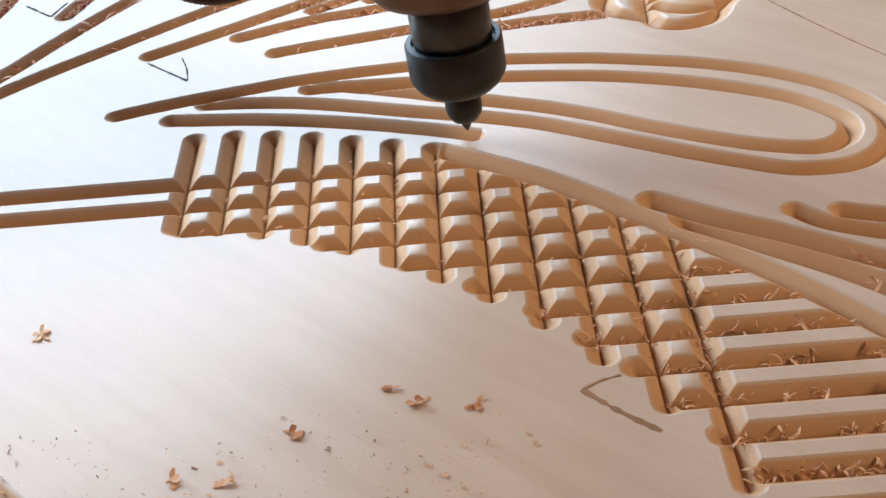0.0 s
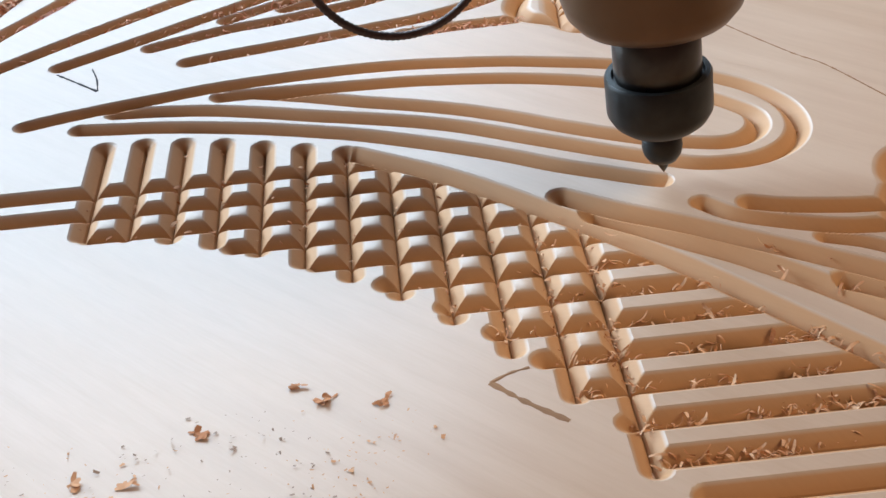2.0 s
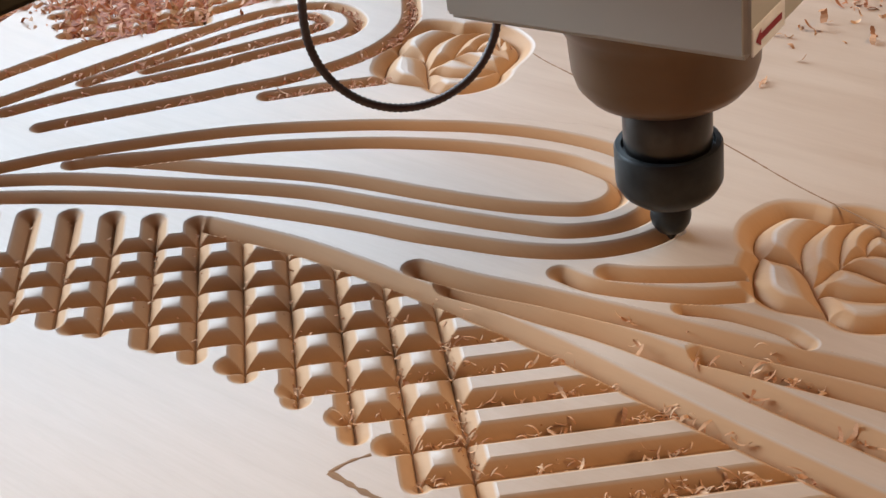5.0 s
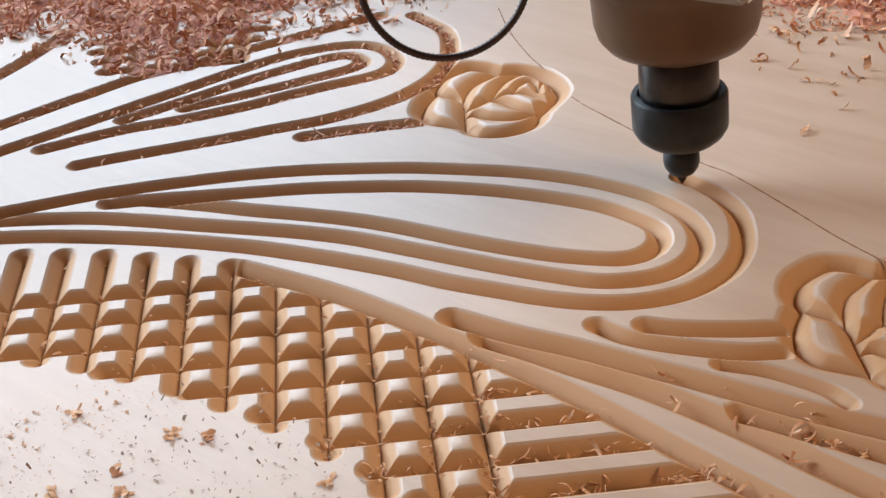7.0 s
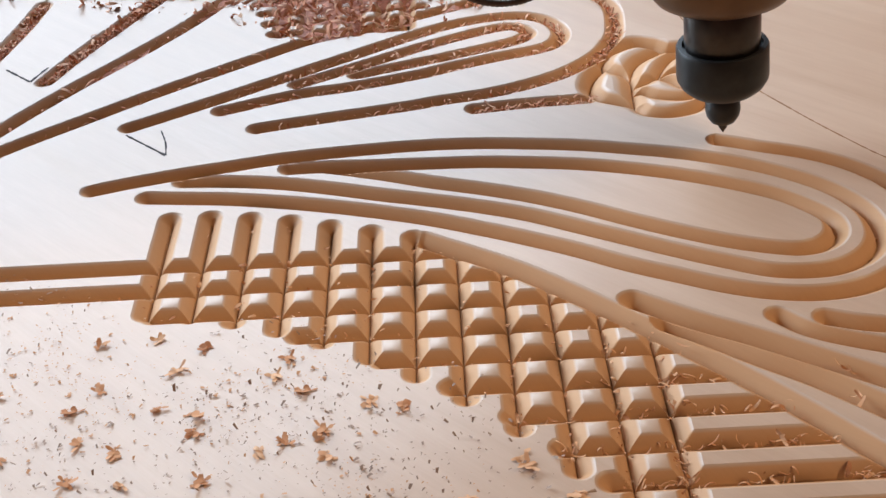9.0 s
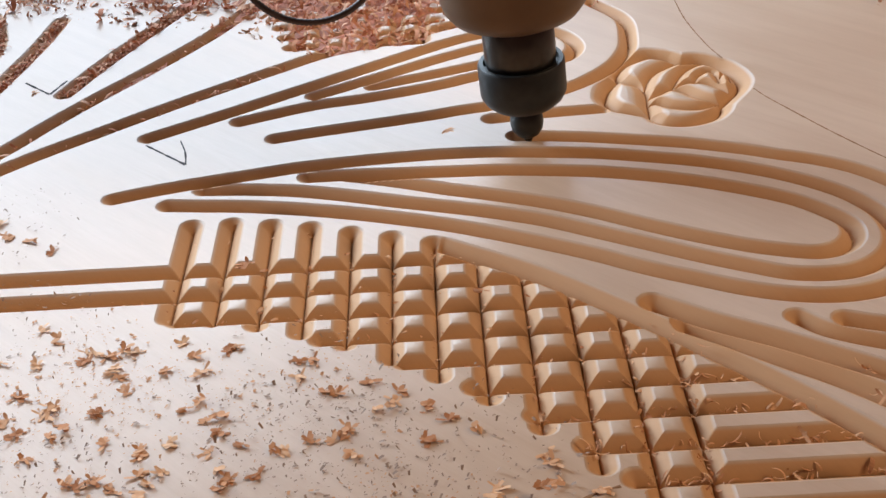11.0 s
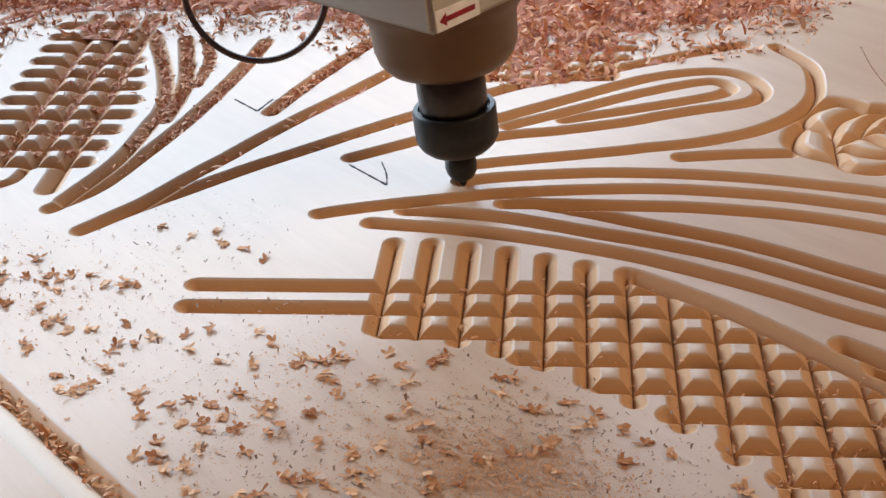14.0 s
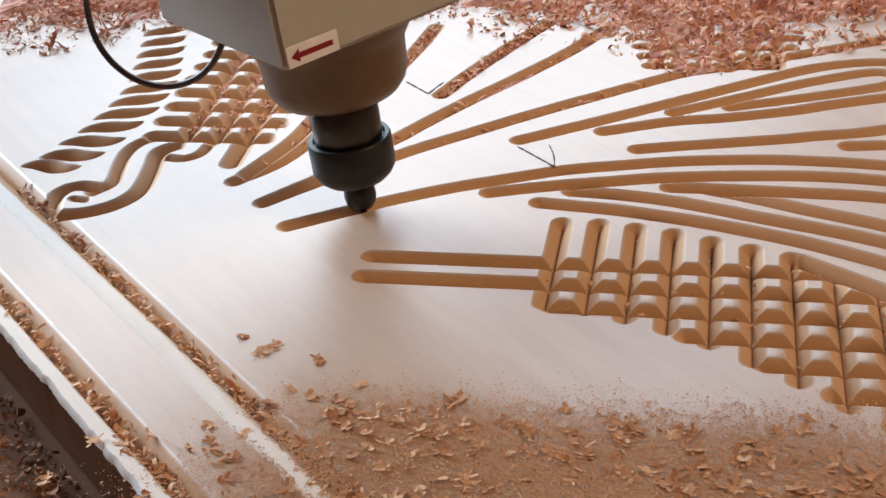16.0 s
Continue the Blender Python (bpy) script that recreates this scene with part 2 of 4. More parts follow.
LEAF_MIDDLE = [(-42, 44), (-26, 49), (-3, 55), (20, 60), (43, 65), (67, 68), (91, 70), (115, 71), (139, 70), (163, 67), (187, 63), (210, 57), (233, 50), (254, 41), (274, 29), (291, 14), (301, -3), (303, -19),
               (299, -33), (289, -44), (274, -50), (254, -49), (236, -41), (217, -31), (198, -20), (179, -9), (158, 3), (137, 12), (114, 20), (92, 27), (69, 35), (45, 42), (21, 46), (0, 48)]
LEAF_INNER = [(49, 55), (68, 55), (91, 54), (115, 53), (138, 52), (162, 49), (185, 45), (207, 39), (229, 31), (250, 21), (268, 10), (279, -1), (286, -12), (285, -23), (278, -31), (268, -34),
              (257, -32), (240, -26), (220, -16), (201, -5), (180, 8), (159, 19), (137, 28), (115, 36), (96, 44), (80, 50), (68, 54)]
GROOVES = [  # half width in millimetres, and the line
    (6.0, CONTOUR), (6.0, LEAF_MIDDLE), (6.0, LEAF_INNER), (6.6, BOUNDARY),
    (6.9, [(193, -64), (214, -79), (237, -93), (256, -106), (275, -119), (292, -131), (309, -143), (338, -162), (372, -188), (408, -216)]),
    (6.6, [(284, -139), (293, -145), (308, -156), (325, -168), (346, -184), (380, -212)]),
    (7.4, [(203, -79), (219, -91), (235, -104), (253, -118), (270, -134), (286, -151), (303, -171), (325, -196), (362, -240)]),
    (6.0, [(265, -82), (279, -87), (299, -91), (316, -93)]),
    (6.0, [(247, -79), (257, -89), (275, -98), (295, -105), (311, -107)]),
    (5.0, [(286, -111), (301, -118), (317, -131), (322, -140)]),
]
GROOVES += [
    (6.0, [(-35, 105), (0, 127), (29, 146), (70, 173), (111, 200), (134, 212), (157, 218), (174, 217), (186, 208), (191, 193), (187, 180), (176, 172), (154, 165), (132, 157), (110, 148), (75, 138), (46, 132), (10, 118)]),
    (5.6, [(47, 144), (80, 163), (110, 181), (133, 193), (157, 203), (168, 202), (173, 194), (167, 186), (155, 180), (132, 171), (110, 163), (78, 152)]),
    (6.0, [(30, 97), (47, 101), (72, 106), (106, 113), (121, 117), (151, 124), (182, 138), (204, 157), (217, 178), (222, 200), (222, 228), (207, 256)]),
    (6.0, [(139, 106), (164, 109), (196, 111)]),
]
GROOVES += [
    (6.0, [(-158, 26), (-145, 42), (-133, 57), (-117, 84), (-102, 107), (-92, 124), (-72, 155), (-48, 189), (-19, 234), (4, 279)]),
    (6.0, [(-158, 26), (-145, 40), (-133, 52), (-110, 73), (-87, 94), (-60, 116), (-33, 138), (-4, 160), (26, 182), (51, 199), (81, 211), (115, 227), (151, 244), (187, 260)]),
    (6.0, [(-181, 48), (-163, 71), (-150, 106), (-134, 159), (-120, 226), (-114, 271)]),
    (6.0, [(-177, 57), (-162, 102), (-157, 145), (-156, 177), (-169, 225), (-191, 284)]),
    (6.0, [(-150, 153), (-149, 182), (-152, 214), (-168, 276)]),
]
GROOVES += [
    (4.5, [(-143, 202), (-144, 241), (-157, 284)]),
    (6.0, [(-90, 163), (-76, 200), (-58, 241), (-36, 288)]),
    (7.0, [(-620, 335), (-147, -107), (29, -271)]),
    (9.0, [(-613, 258), (-197, -126), (-30, -281)]),
    (6.6, [(-268, 6), (-251, 9), (-237, 19), (-230, 36), (-233, 63), (-236, 80), (-229, 89)]),
    (4.6, [(-229, 74), (-219, 73), (-212, 79), (-210, 90)]),
    (5.4, [(-255, 32), (-249, 44), (-253, 64), (-255, 81), (-251, 93), (-239, 102)]),
    (6.0, [(-268, 6), (-273, 21), (-273, 32), (-266, 38), (-255, 37)]),
    (3.6, [(-263, 24), (-256, 23)]),
]


def lens_x(y):
    line = curve(LENS_EDGE) * 1000
    return float(np.interp(-y, -line[:, 1], line[:, 0]))


def lens_y(x):
    line = curve(LENS_EDGE) * 1000
    return float(np.interp(x, line[:, 0], line[:, 1]))


def boundary_y(x):
    line = curve(BOUNDARY) * 1000
    return float(np.interp(x, line[:, 0], line[:, 1]))


def boundary_x(y):
    line = curve(BOUNDARY) * 1000
    return float(np.interp(-y, -line[:, 1], line[:, 0]))


FIRST_OF_LATTICE = len(GROOVES)
COL_TOP = [15.0, 15.0, 12.0, 8.0, 2.0, -4.0, -10.0]
for i, x in enumerate(COL_X):
    top = COL_TOP[i] if i < len(COL_TOP) else boundary_y(x)
    GROOVES.append((LATTICE, [(x, top), (x, (top + lens_y(x)) / 2), (x, lens_y(x) + 5.5)]))
for j, y in ROW_Y.items():
    left = -88 if j < 3 else max(lens_x(y) + 9, 2)
    GROOVES.append((LATTICE, [(left, y), (left + 30, y), (boundary_x(y), y)]))
LATTICE_LINES = [line for _, line in GROOVES[FIRST_OF_LATTICE:]]
# the second lattice, farther up the board, with a rope of slots beside it
for i in range(3):
    x = -190.0 - 19.0 * i
    GROOVES.append((7.2, [(x, 69 if i == 0 else 95 + 2 * i), (x - 3, 157), (x - 11, 317)]))
RIDGE = [(-174, 95), (-171, 136), (-168, 168), (-177, 216), (-195, 270), (-212, 315)]
for j in range(11):
    y = 100.0 + 20.2 * j
    right = float(np.interp(y, [p[1] for p in RIDGE], [p[0] for p in RIDGE])) - 6
    GROOVES.append((7.4, [(-247 - 1.0 * j, y), (-220, y), (right, y)]))
    GROOVES.append((3.4, [(-251 - 1.0 * j, y + 1), (-240, y)]))
for i in range(6):
    GROOVES.append((5.4, [(33.5 + 14.5 * i, 203 + 3 * abs(i - 2)), (33.5 + 14.5 * i, 240), (33.5 + 14.5 * i, 270 + 3 * (i % 3))]))
for j in range(4):
    GROOVES.append((5.4, [(30 - 4 * j, 210 + 15 * j), (70, 210 + 15 * j), (104 + 5 * j, 210 + 15 * j)]))
# each slot of the rope: its two ends; wide in the middle, pointed, a little bent
POINTED = []
ROPE = [((-310, 58), (-275, 61)), ((-304, 69), (-268, 78)), ((-300, 86), (-263, 97)), ((-295, 102), (-261, 119)), ((-293, 120), (-259, 139)), ((-291, 138), (-260, 159)), ((-291, 156), (-262, 178))]
ROPE += [((-293 - 5 * k, 175 + 19 * k), (-266 - 6 * k, 196 + 19 * k)) for k in range(5)]
for (ax, ay), (bx, by) in ROPE:
    mx, my, dx, dy = (ax + bx) / 2, (ay + by) / 2, (bx - ax) / 2, (by - ay) / 2
    long = math.hypot(dx, dy)
    slot = [(mx + u * dx + 2.6 * math.sin(3.1 * u) * dy / long, my + u * dy - 2.6 * math.sin(3.1 * u) * dx / long) for u in np.linspace(-1, 1, 9)]
    GROOVES.append((7.6, slot))
    POINTED.append(slot)

ROSE_LINES = [  # the valleys between a rose's petals
    (6.6, [(209, 149), (209, 156), (213, 165), (220, 171), (229, 175), (238, 172), (245, 166), (254, 166), (262, 161), (268, 152), (271, 139), (268, 129), (262, 120), (257, 113)]),
    (6.0, [(257, 113), (254, 104), (247, 96), (235, 92), (224, 95), (219, 103), (211, 108), (203, 113), (199, 122), (200, 130), (203, 139), (209, 149)]),
    (5.4, [(209, 149), (213, 144), (219, 139), (221, 131), (220, 119), (219, 104)]),
    (5.0, [(221, 134), (224, 145), (229, 154), (237, 161), (244, 166)]),
    (4.8, [(235, 133), (240, 145), (245, 154), (251, 160), (257, 163)]),
    (4.8, [(221, 124), (227, 128), (234, 133), (241, 129), (248, 120), (257, 114)]),
    (5.0, [(220, 117), (225, 117), (232, 112), (244, 109), (254, 113)]),
    (4.2, [(237, 135), (243, 139), (250, 139), (257, 135), (265, 124)]),
    (3.8, [(248, 138), (251, 146), (256, 151), (260, 150), (261, 144), (261, 137)]),
    (3.2, [(262, 142), (265, 148), (267, 145), (267, 137)]),
]
ROSES = [(0, 0), (118, -227)]
ROSE_RIMS = [(1.3 * half, [(x + ox, y + oy) for x, y in line]) for ox, oy in ROSES for half, line in ROSE_LINES[:2]]
PETAL_VALLEYS = [(1.8 * half, [(x + ox, y + oy) for x, y in line]) for ox, oy in ROSES for half, line in ROSE_LINES[2:]]
GROOVES += ROSE_RIMS + PETAL_VALLEYS
# each rose is a piece of the face of its own: x0, x1, y0, y1
ROSE_PATCHES = [(0.1905, 0.2805, 0.0795, 0.1845), (0.3090, 0.3990, -0.1470, -0.0420)]


DEPTH = 1.08


def profile(u, round_over=0.5):
    """The groove's wall, from its bed (0) to its rim (1): nearly straight, a little rounded over towards the rim."""
    w = 1 - np.clip(u, 0, 1)
    return -DEPTH * ((1 - round_over) * w + round_over * (1 - np.sqrt(1 - w * w)))


def carve(x0, x1, y0, y1, h):
    """The board's surface over a rectangle: V-grooves cut along all lines, its vertices drawn to rims and beds."""
    xs, ys = np.linspace(x0, x1, round((x1 - x0) / h) + 1), np.linspace(y0, y1, round((y1 - y0) / h) + 1)
    gx, gy = np.meshgrid(xs, ys, indexing="ij")
    best, width, deep = np.full(gx.shape, 9.0), np.zeros(gx.shape), np.zeros(gx.shape)
    dist, qx, qy = np.full(gx.shape, 9.0), gx.copy(), gy.copy()
    for half, line in GROOVES:
        petal, sink = (0.80, 0.55) if (half, line) in PETAL_VALLEYS else (0.74, 0.85) if (half, line) in ROSE_RIMS else (0.5, 1.0)
        pts = curve(line)
        taper = np.sin(np.linspace(0.04, math.pi - 0.04, len(pts))) ** 0.75 if line in POINTED else np.ones(len(pts))
        for a, b, ha, hb in zip(pts, pts[1:], half / 1000 * taper, half / 1000 * taper[1:]):
            pad = max(ha, hb) + 2 * h
            i0, i1 = np.searchsorted(xs, [min(a[0], b[0]) - pad, max(a[0], b[0]) + pad])
            j0, j1 = np.searchsorted(ys, [min(a[1], b[1]) - pad, max(a[1], b[1]) + pad])
            if i0 >= i1 or j0 >= j1:
                continue
            w = (slice(i0, i1), slice(j0, j1))
            d = b - a
            t = np.clip(((gx[w] - a[0]) * d[0] + (gy[w] - a[1]) * d[1]) / (d @ d + 1e-15), 0, 1)
            px, py = a[0] + t * d[0], a[1] + t * d[1]
            r = np.hypot(gx[w] - px, gy[w] - py)
            half_here = ha + (hb - ha) * t
            e = np.where(r < half_here, half_here * sink * profile(r / half_here, petal), r - half_here)
            near = e < best[w]
            best[w], width[w] = np.where(near, e, best[w]), np.where(near, half_here, width[w])
            deep[w] = np.where(near, half_here * sink, deep[w])
            dist[w], qx[w], qy[w] = np.where(near, r, dist[w]), np.where(near, px, qx[w]), np.where(near, py, qy[w])
    inner = np.zeros(gx.shape, bool)
    inner[1:-1, 1:-1] = True
    r = np.maximum(dist, 1e-9)
    off = dist - width
    rim = (np.abs(off) < 0.5 * h) & inner
    nx, ny = gx - np.where(rim, off * (gx - qx) / r, 0), gy - np.where(rim, off * (gy - qy) / r, 0)
    bed = (dist < 0.45 * h) & inner
    nx, ny = np.where(bed, qx, nx), np.where(bed, qy, ny)
    depth = np.where(rim, 0, np.minimum(best, 0))
    depth = np.where(bed, -DEPTH * deep, depth)
    return nx, ny, np.where(depth < 0, depth, 0.0), gx, gy


ACROSS, ALONG = (0.678, 0.735), (0.735, -0.678)   # over the board's near edge, and with it
EDGE = -0.2348    # the edge's offset


def surface(name, x0, x1, y0, y1, h, keep):
    nx, ny, nz, gx, gy = carve(x0, x1, y0, y1, h)
    n, m = nx.shape
    idx = np.arange(n * m).reshape(n, m)
    quads = np.stack([idx[:-1, :-1], idx[1:, :-1], idx[1:, 1:], idx[:-1, 1:]], -1).reshape(-1, 4)
    cx = ((gx[:-1, :-1] + gx[1:, 1:]) / 2).ravel()
    cy = ((gy[:-1, :-1] + gy[1:, 1:]) / 2).ravel()
    quads = quads[keep(cx, cy)]
    used, back = np.unique(quads, return_inverse=True)
    co = np.stack([nx, ny, nz], -1).reshape(-1, 3)[used]
    quads = back.reshape(-1, 4)
    me = bpy.data.meshes.new(name)
    me.vertices.add(len(co))
    me.vertices.foreach_set("co", co.ravel())
    me.loops.add(quads.size)
    me.loops.foreach_set("vertex_index", quads.ravel())
    me.polygons.add(len(quads))
    me.polygons.foreach_set("loop_start", np.arange(0, quads.size, 4))
    me.polygons.foreach_set("loop_total", np.full(len(quads), 4))
    me.update(calc_edges=True)
    me.polygons.foreach_set("use_smooth", np.ones(len(quads), bool))
    me.set_sharp_from_angle(angle=radians(15))
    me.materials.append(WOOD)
    return me


# ---- the board ----
panel = thing("carved_board", "pale planed wooden board carved with V-grooves and pyramids", "carved board")


def full_cells():
    """The lattice cells that no boundary cuts."""
    for i in range(len(COL_X) - 1):
        for j in range(1, 13):
            x0, x1, y1, y0 = COL_X[i], COL_X[i + 1], ROW_Y[j], ROW_Y[j + 1]
            if lens_y(x0) + 1 < y0 and boundary_y(x1) - 11 > y1:
                yield x0, x1, y0, y1


CELLS = list(full_cells())


def on_board(cx, cy):
    keep = ACROSS[0] * cx + ACROSS[1] * cy > EDGE
    for x0, x1, y0, y1 in ROSE_PATCHES:
        keep &= ~((cx > x0) & (cx < x1) & (cy > y0) & (cy < y1))
    for x0, x1, y0, y1 in CELLS:
        keep &= ~((cx * 1000 > x0) & (cx * 1000 < x1) & (cy * 1000 > y0) & (cy * 1000 < y1))
    return keep


H = 0.00075
for name, box, h in (("near_field", (-0.3615, 0.4230, -0.2745, 0.2295), H), ("far_field", (-0.3615, 0.4230, 0.2295, 0.4500), 2 * H)):
    field = new(name, surface(name, *box, h, on_board))
    field.parent = panel
for box in ROSE_PATCHES:
    rose = new("carved_rose", surface("carved_rose", *box, H / 2, lambda cx, cy: cx > -1))
    rose.data.set_sharp_from_angle(angle=radians(40))
    rose.parent = panel
    tagged(rose, "rose carved into the pale wooden board")



def slab(outline, z0, z1):
    """A flat plate with the given outline."""
    bm = bmesh.new()
    low, top = ([bm.verts.new((x, y, z)) for x, y in outline] for z in (z0, z1))
    bm.faces.new(low[::-1])
    bm.faces.new(top)
    for k in range(len(outline)):
        n = (k + 1) % len(outline)
        bm.faces.new((low[k], low[n], top[n], top[k]))
    return bm


# the board's core, and its plain reaches round the carving
part("core", slab([(-1.0, 0.601), (0.628, -0.9), (1.2, -0.9), (1.2, 1.2), (-1.0, 1.2)], -0.034, -0.0165), WOOD, panel)
part("plain_reach", slab([(0.4230, -0.2745), (1.2, -0.2745), (1.2, 0.45), (0.4230, 0.45)], -0.0165, 0.0), WOOD, panel)
part("plain_reach", slab([(-0.3615, 0.45), (1.2, 0.45), (1.2, 1.2), (-0.3615, 1.2)], -0.0165, 0.0), WOOD, panel)
part("plain_reach", slab([(-1.0, 0.601), (-0.3615, 0.0124), (-0.3615, 1.2), (-1.0, 1.2)], -0.0165, 0.0), WOOD, panel)
part("plain_reach", slab([(-0.0505, -0.2745), (0.628, -0.9), (1.2, -0.9), (1.2, -0.2745)], -0.0165, 0.0), WOOD, panel)


def edge_strip(profile, wobble, at=EDGE):
    """A strip along the board's near edge, from offsets across it and heights."""
    bm = bmesh.new()
    last = None
    for k in range(421):
        t = -0.55 + 1.1 * k / 420
        wob = wobble * (0.0016 * noise.noise((t * 45, at * 90, 0)) + 0.0011 * noise.noise((t * 260, at * 50, 0)))
        row = []
        for off, z, w in profile:
            c = at + off + w * wob
            row.append(bm.verts.new((c * ACROSS[0] + t * ALONG[0], c * ACROSS[1] + t * ALONG[1], z + 0.25 * w * abs(wob))))
        if last:
            for a, b, c, d in zip(last, last[1:], row[1:], row):
                bm.faces.new((a, b, c, d))
        last = row
    return bm


part("edge_rim", edge_strip([(-0.0026, -0.0030, 1), (-0.0020, -0.0010, 1), (-0.0008, 0.0002, 0.8), (0.0014, 0.0005, 0.6), (0.0046, 0.0002, 0.4), (0.0064, -0.0026, 0.2)], 0.9), TORN_LIT, panel, "torn pale rim of the sawn edge", True)
# rounded groove rim; the light it catches is painted as pale wood
part("groove_rim", edge_strip([(-0.0070, -0.0003, 0.4), (-0.0054, 0.0004, 0.5), (-0.0020, 0.0009, 0.5), (0.0012, 0.0005, 0.6), (0.0034, -0.0014, 0.4), (0.0056, -0.0044, 0)], 0.9, -0.1855), TORN_LIT, panel, "rim of a border groove, painted pale as if lit", True)
# brown-stained side; its deep shade is put into the darker wood colour
part("edge_side", edge_strip([(-0.0030, -0.034, 0), (-0.0024, -0.018, 0), (-0.0020, -0.0020, 0.6)], 1.0), SHADED_WOOD, panel, "brown sawn side, darkened as if in shade", True)

def pyramid_mesh():
    """One stud of the lattice: four rounded-over walls that meet in hips, with a small flat top."""
    bm = bmesh.new()
    last = None
    for u in (0.0, 0.06, 0.14, 0.24, 0.36, 0.5, 0.64, 0.78, 0.9, 1.0):
        d = u * LATTICE / 1000
        a, z = PITCH / 2000 - d, LATTICE / 1000 * float(profile(u))
        ring = [bm.verts.new((sx * a, sy * a, z)) for sx, sy in ((-1, -1), (1, -1), (1, 1), (-1, 1))]
        if last:
            for k in range(4):
                bm.faces.new((last[k], last[(k + 1) % 4], ring[(k + 1) % 4], ring[k]))
        last = ring
    bm.faces.new(last)
    return mesh_of("pyramid", bm, WOOD, True)


PYRAMID = pyramid_mesh()
for x0, x1, y0, y1 in CELLS:
    ob = new("pyramid", PYRAMID)
    ob.parent = panel
    ob.location = ((x0 + x1) / 2000, (y0 + y1) / 2000, 0)

# ---- the machine bed and the shed ----
bed = thing("machine_bed", "brown wooden router bed strewn with shavings", "machine bed", kind="structure")
part("bed_board", block(-1.1, 1.3, -1.0, 1.3, -0.075, -0.035), SHADED_WOOD, bed)
for x in (-1.0, 1.2):
    for y in (-0.9, 1.2):
        part("leg", block(x - 0.05, x + 0.05, y - 0.05, y + 0.05, -0.85, -0.075, 0.004), SHAFT, bed, "dark steel leg")
# the shed round the bed is unseen, added to block and tint the light
for name, *boxes in (("floor", (-5.1, 2.0, -3, 4.3, -0.95, -0.85)),
                     ("ceiling", (-5.2, 2.1, -3.1, 4.4, 5.2, 5.3)),
                     ("wall_south", (-5.1, 2.0, -3.1, -3.0, -0.85, 5.2)), ("wall_east", (1.9, 2.0, -3, -0.85, -0.85, 5.2), (1.9, 2.0, 0.15, 4.3, -0.85, 5.2), (1.9, 2.0, -0.85, 0.15, -0.85, 1.45), (1.9, 2.0, -0.85, 0.15, 2.45, 5.2)),
                     ("wall_north", (0.85, 1.9, 4.2, 4.3, -0.85, 5.2), (-5.0, -3.15, 4.2, 4.3, -0.85, 5.2), (-3.15, 0.85, 4.2, 4.3, 4.6, 5.2)),
                     ("wall_west", (-5.1, -5.0, -3, 1.6, -0.85, 5.2), (-5.1, -5.0, 1.6, 4.3, 3.8, 5.2))):
    shell = bmesh.new()
    for box in boxes:
        piece = bpy.data.meshes.new("piece")
        bm = block(*box)
        bm.to_mesh(piece)
        shell.from_mesh(piece)
    ob = new(name, mesh_of(name, shell, CONCRETE if name == "floor" else WALL))
    tagged(ob, "unseen plain workshop " + name.split("_")[0], name.split("_")[0], kind="structure")

# ---- the router spindle; its origin is the tip of the bit ----
spindle = thing("router_spindle", "square grey router spindle with a black collet nut and V-bit", "router spindle")
part("bit", turned([(0.0002, 0), (0.0021, 0.0032), (0.0024, 0.0075)], 32), SHAFT, spindle, "steel V-shaped cutter tip", True)
part("bit_holder", turned([(0.0026, 0.0046), (0.0058, 0.0066), (0.0076, 0.0095), (0.0082, 0.0125), (0.0080, 0.0160), (0.0070, 0.0190), (0.0058, 0.0205), (0.0058, 0.026)], 48), NUT, spindle, "dark rounded cutter body", True)
nut = part("collet_nut", turned([(0.011, 0.0235), (0.0160, 0.0235), (0.0190, 0.0262), (0.0208, 0.0295), (0.021, 0.031), (0.021, 0.0450), (0.0203, 0.0462), (0.0182, 0.0462), (0.0178, 0.0440)], 96), NUT, spindle, "black oxide steel collet nut", True)
part("shaft_collar", turned([(0.0165, 0.0440), (0.0172, 0.047), (0.0172, 0.0640), (0.0165, 0.0650), (0.0165, 0.0660), (0.019, 0.0665), (0.019, 0.074)], 96), SHAFT, spindle, "dark steel shaft", True)
part("nose", turned([(0.0185, 0.0682), (0.025, 0.0686), (0.0300, 0.0710), (0.0335, 0.0755), (0.0350, 0.081), (0.0358, 0.0950), (0.039, 0.101), (0.047, 0.112), (0.049, 0.1195)], 128), NOSE, spindle, "brownish round spindle nose", True)
housing = part("housing", block(-0.0565, 0.0565, -0.0565, 0.0565, 0.1135, 0.36, 0.0022), HOUSING, spindle, "grey painted square housing", True)
housing.rotation_euler = (0, 0, radians(48.6))
sticker = part("sticker", block(-0.054, -0.028, -0.0569, -0.0563, 0.1145, 0.1240, 0.0002), WHITE, housing, "small white sticker with a red arrow")
arrow = bmesh.new()
outline = [(-0.0522, 0.1192), (-0.0480, 0.1222), (-0.0480, 0.1204), (-0.0310, 0.1204), (-0.0310, 0.1180), (-0.0480, 0.1180), (-0.0480, 0.1162)]
front = [arrow.verts.new((x, -0.0571, z)) for x, z in outline]
arrow.faces.new(front)
bmesh.ops.solidify(arrow, geom=arrow.faces[:], thickness=0.0002)
ob = new("red_arrow", mesh_of("red_arrow", arrow, RED))
ob.parent = sticker
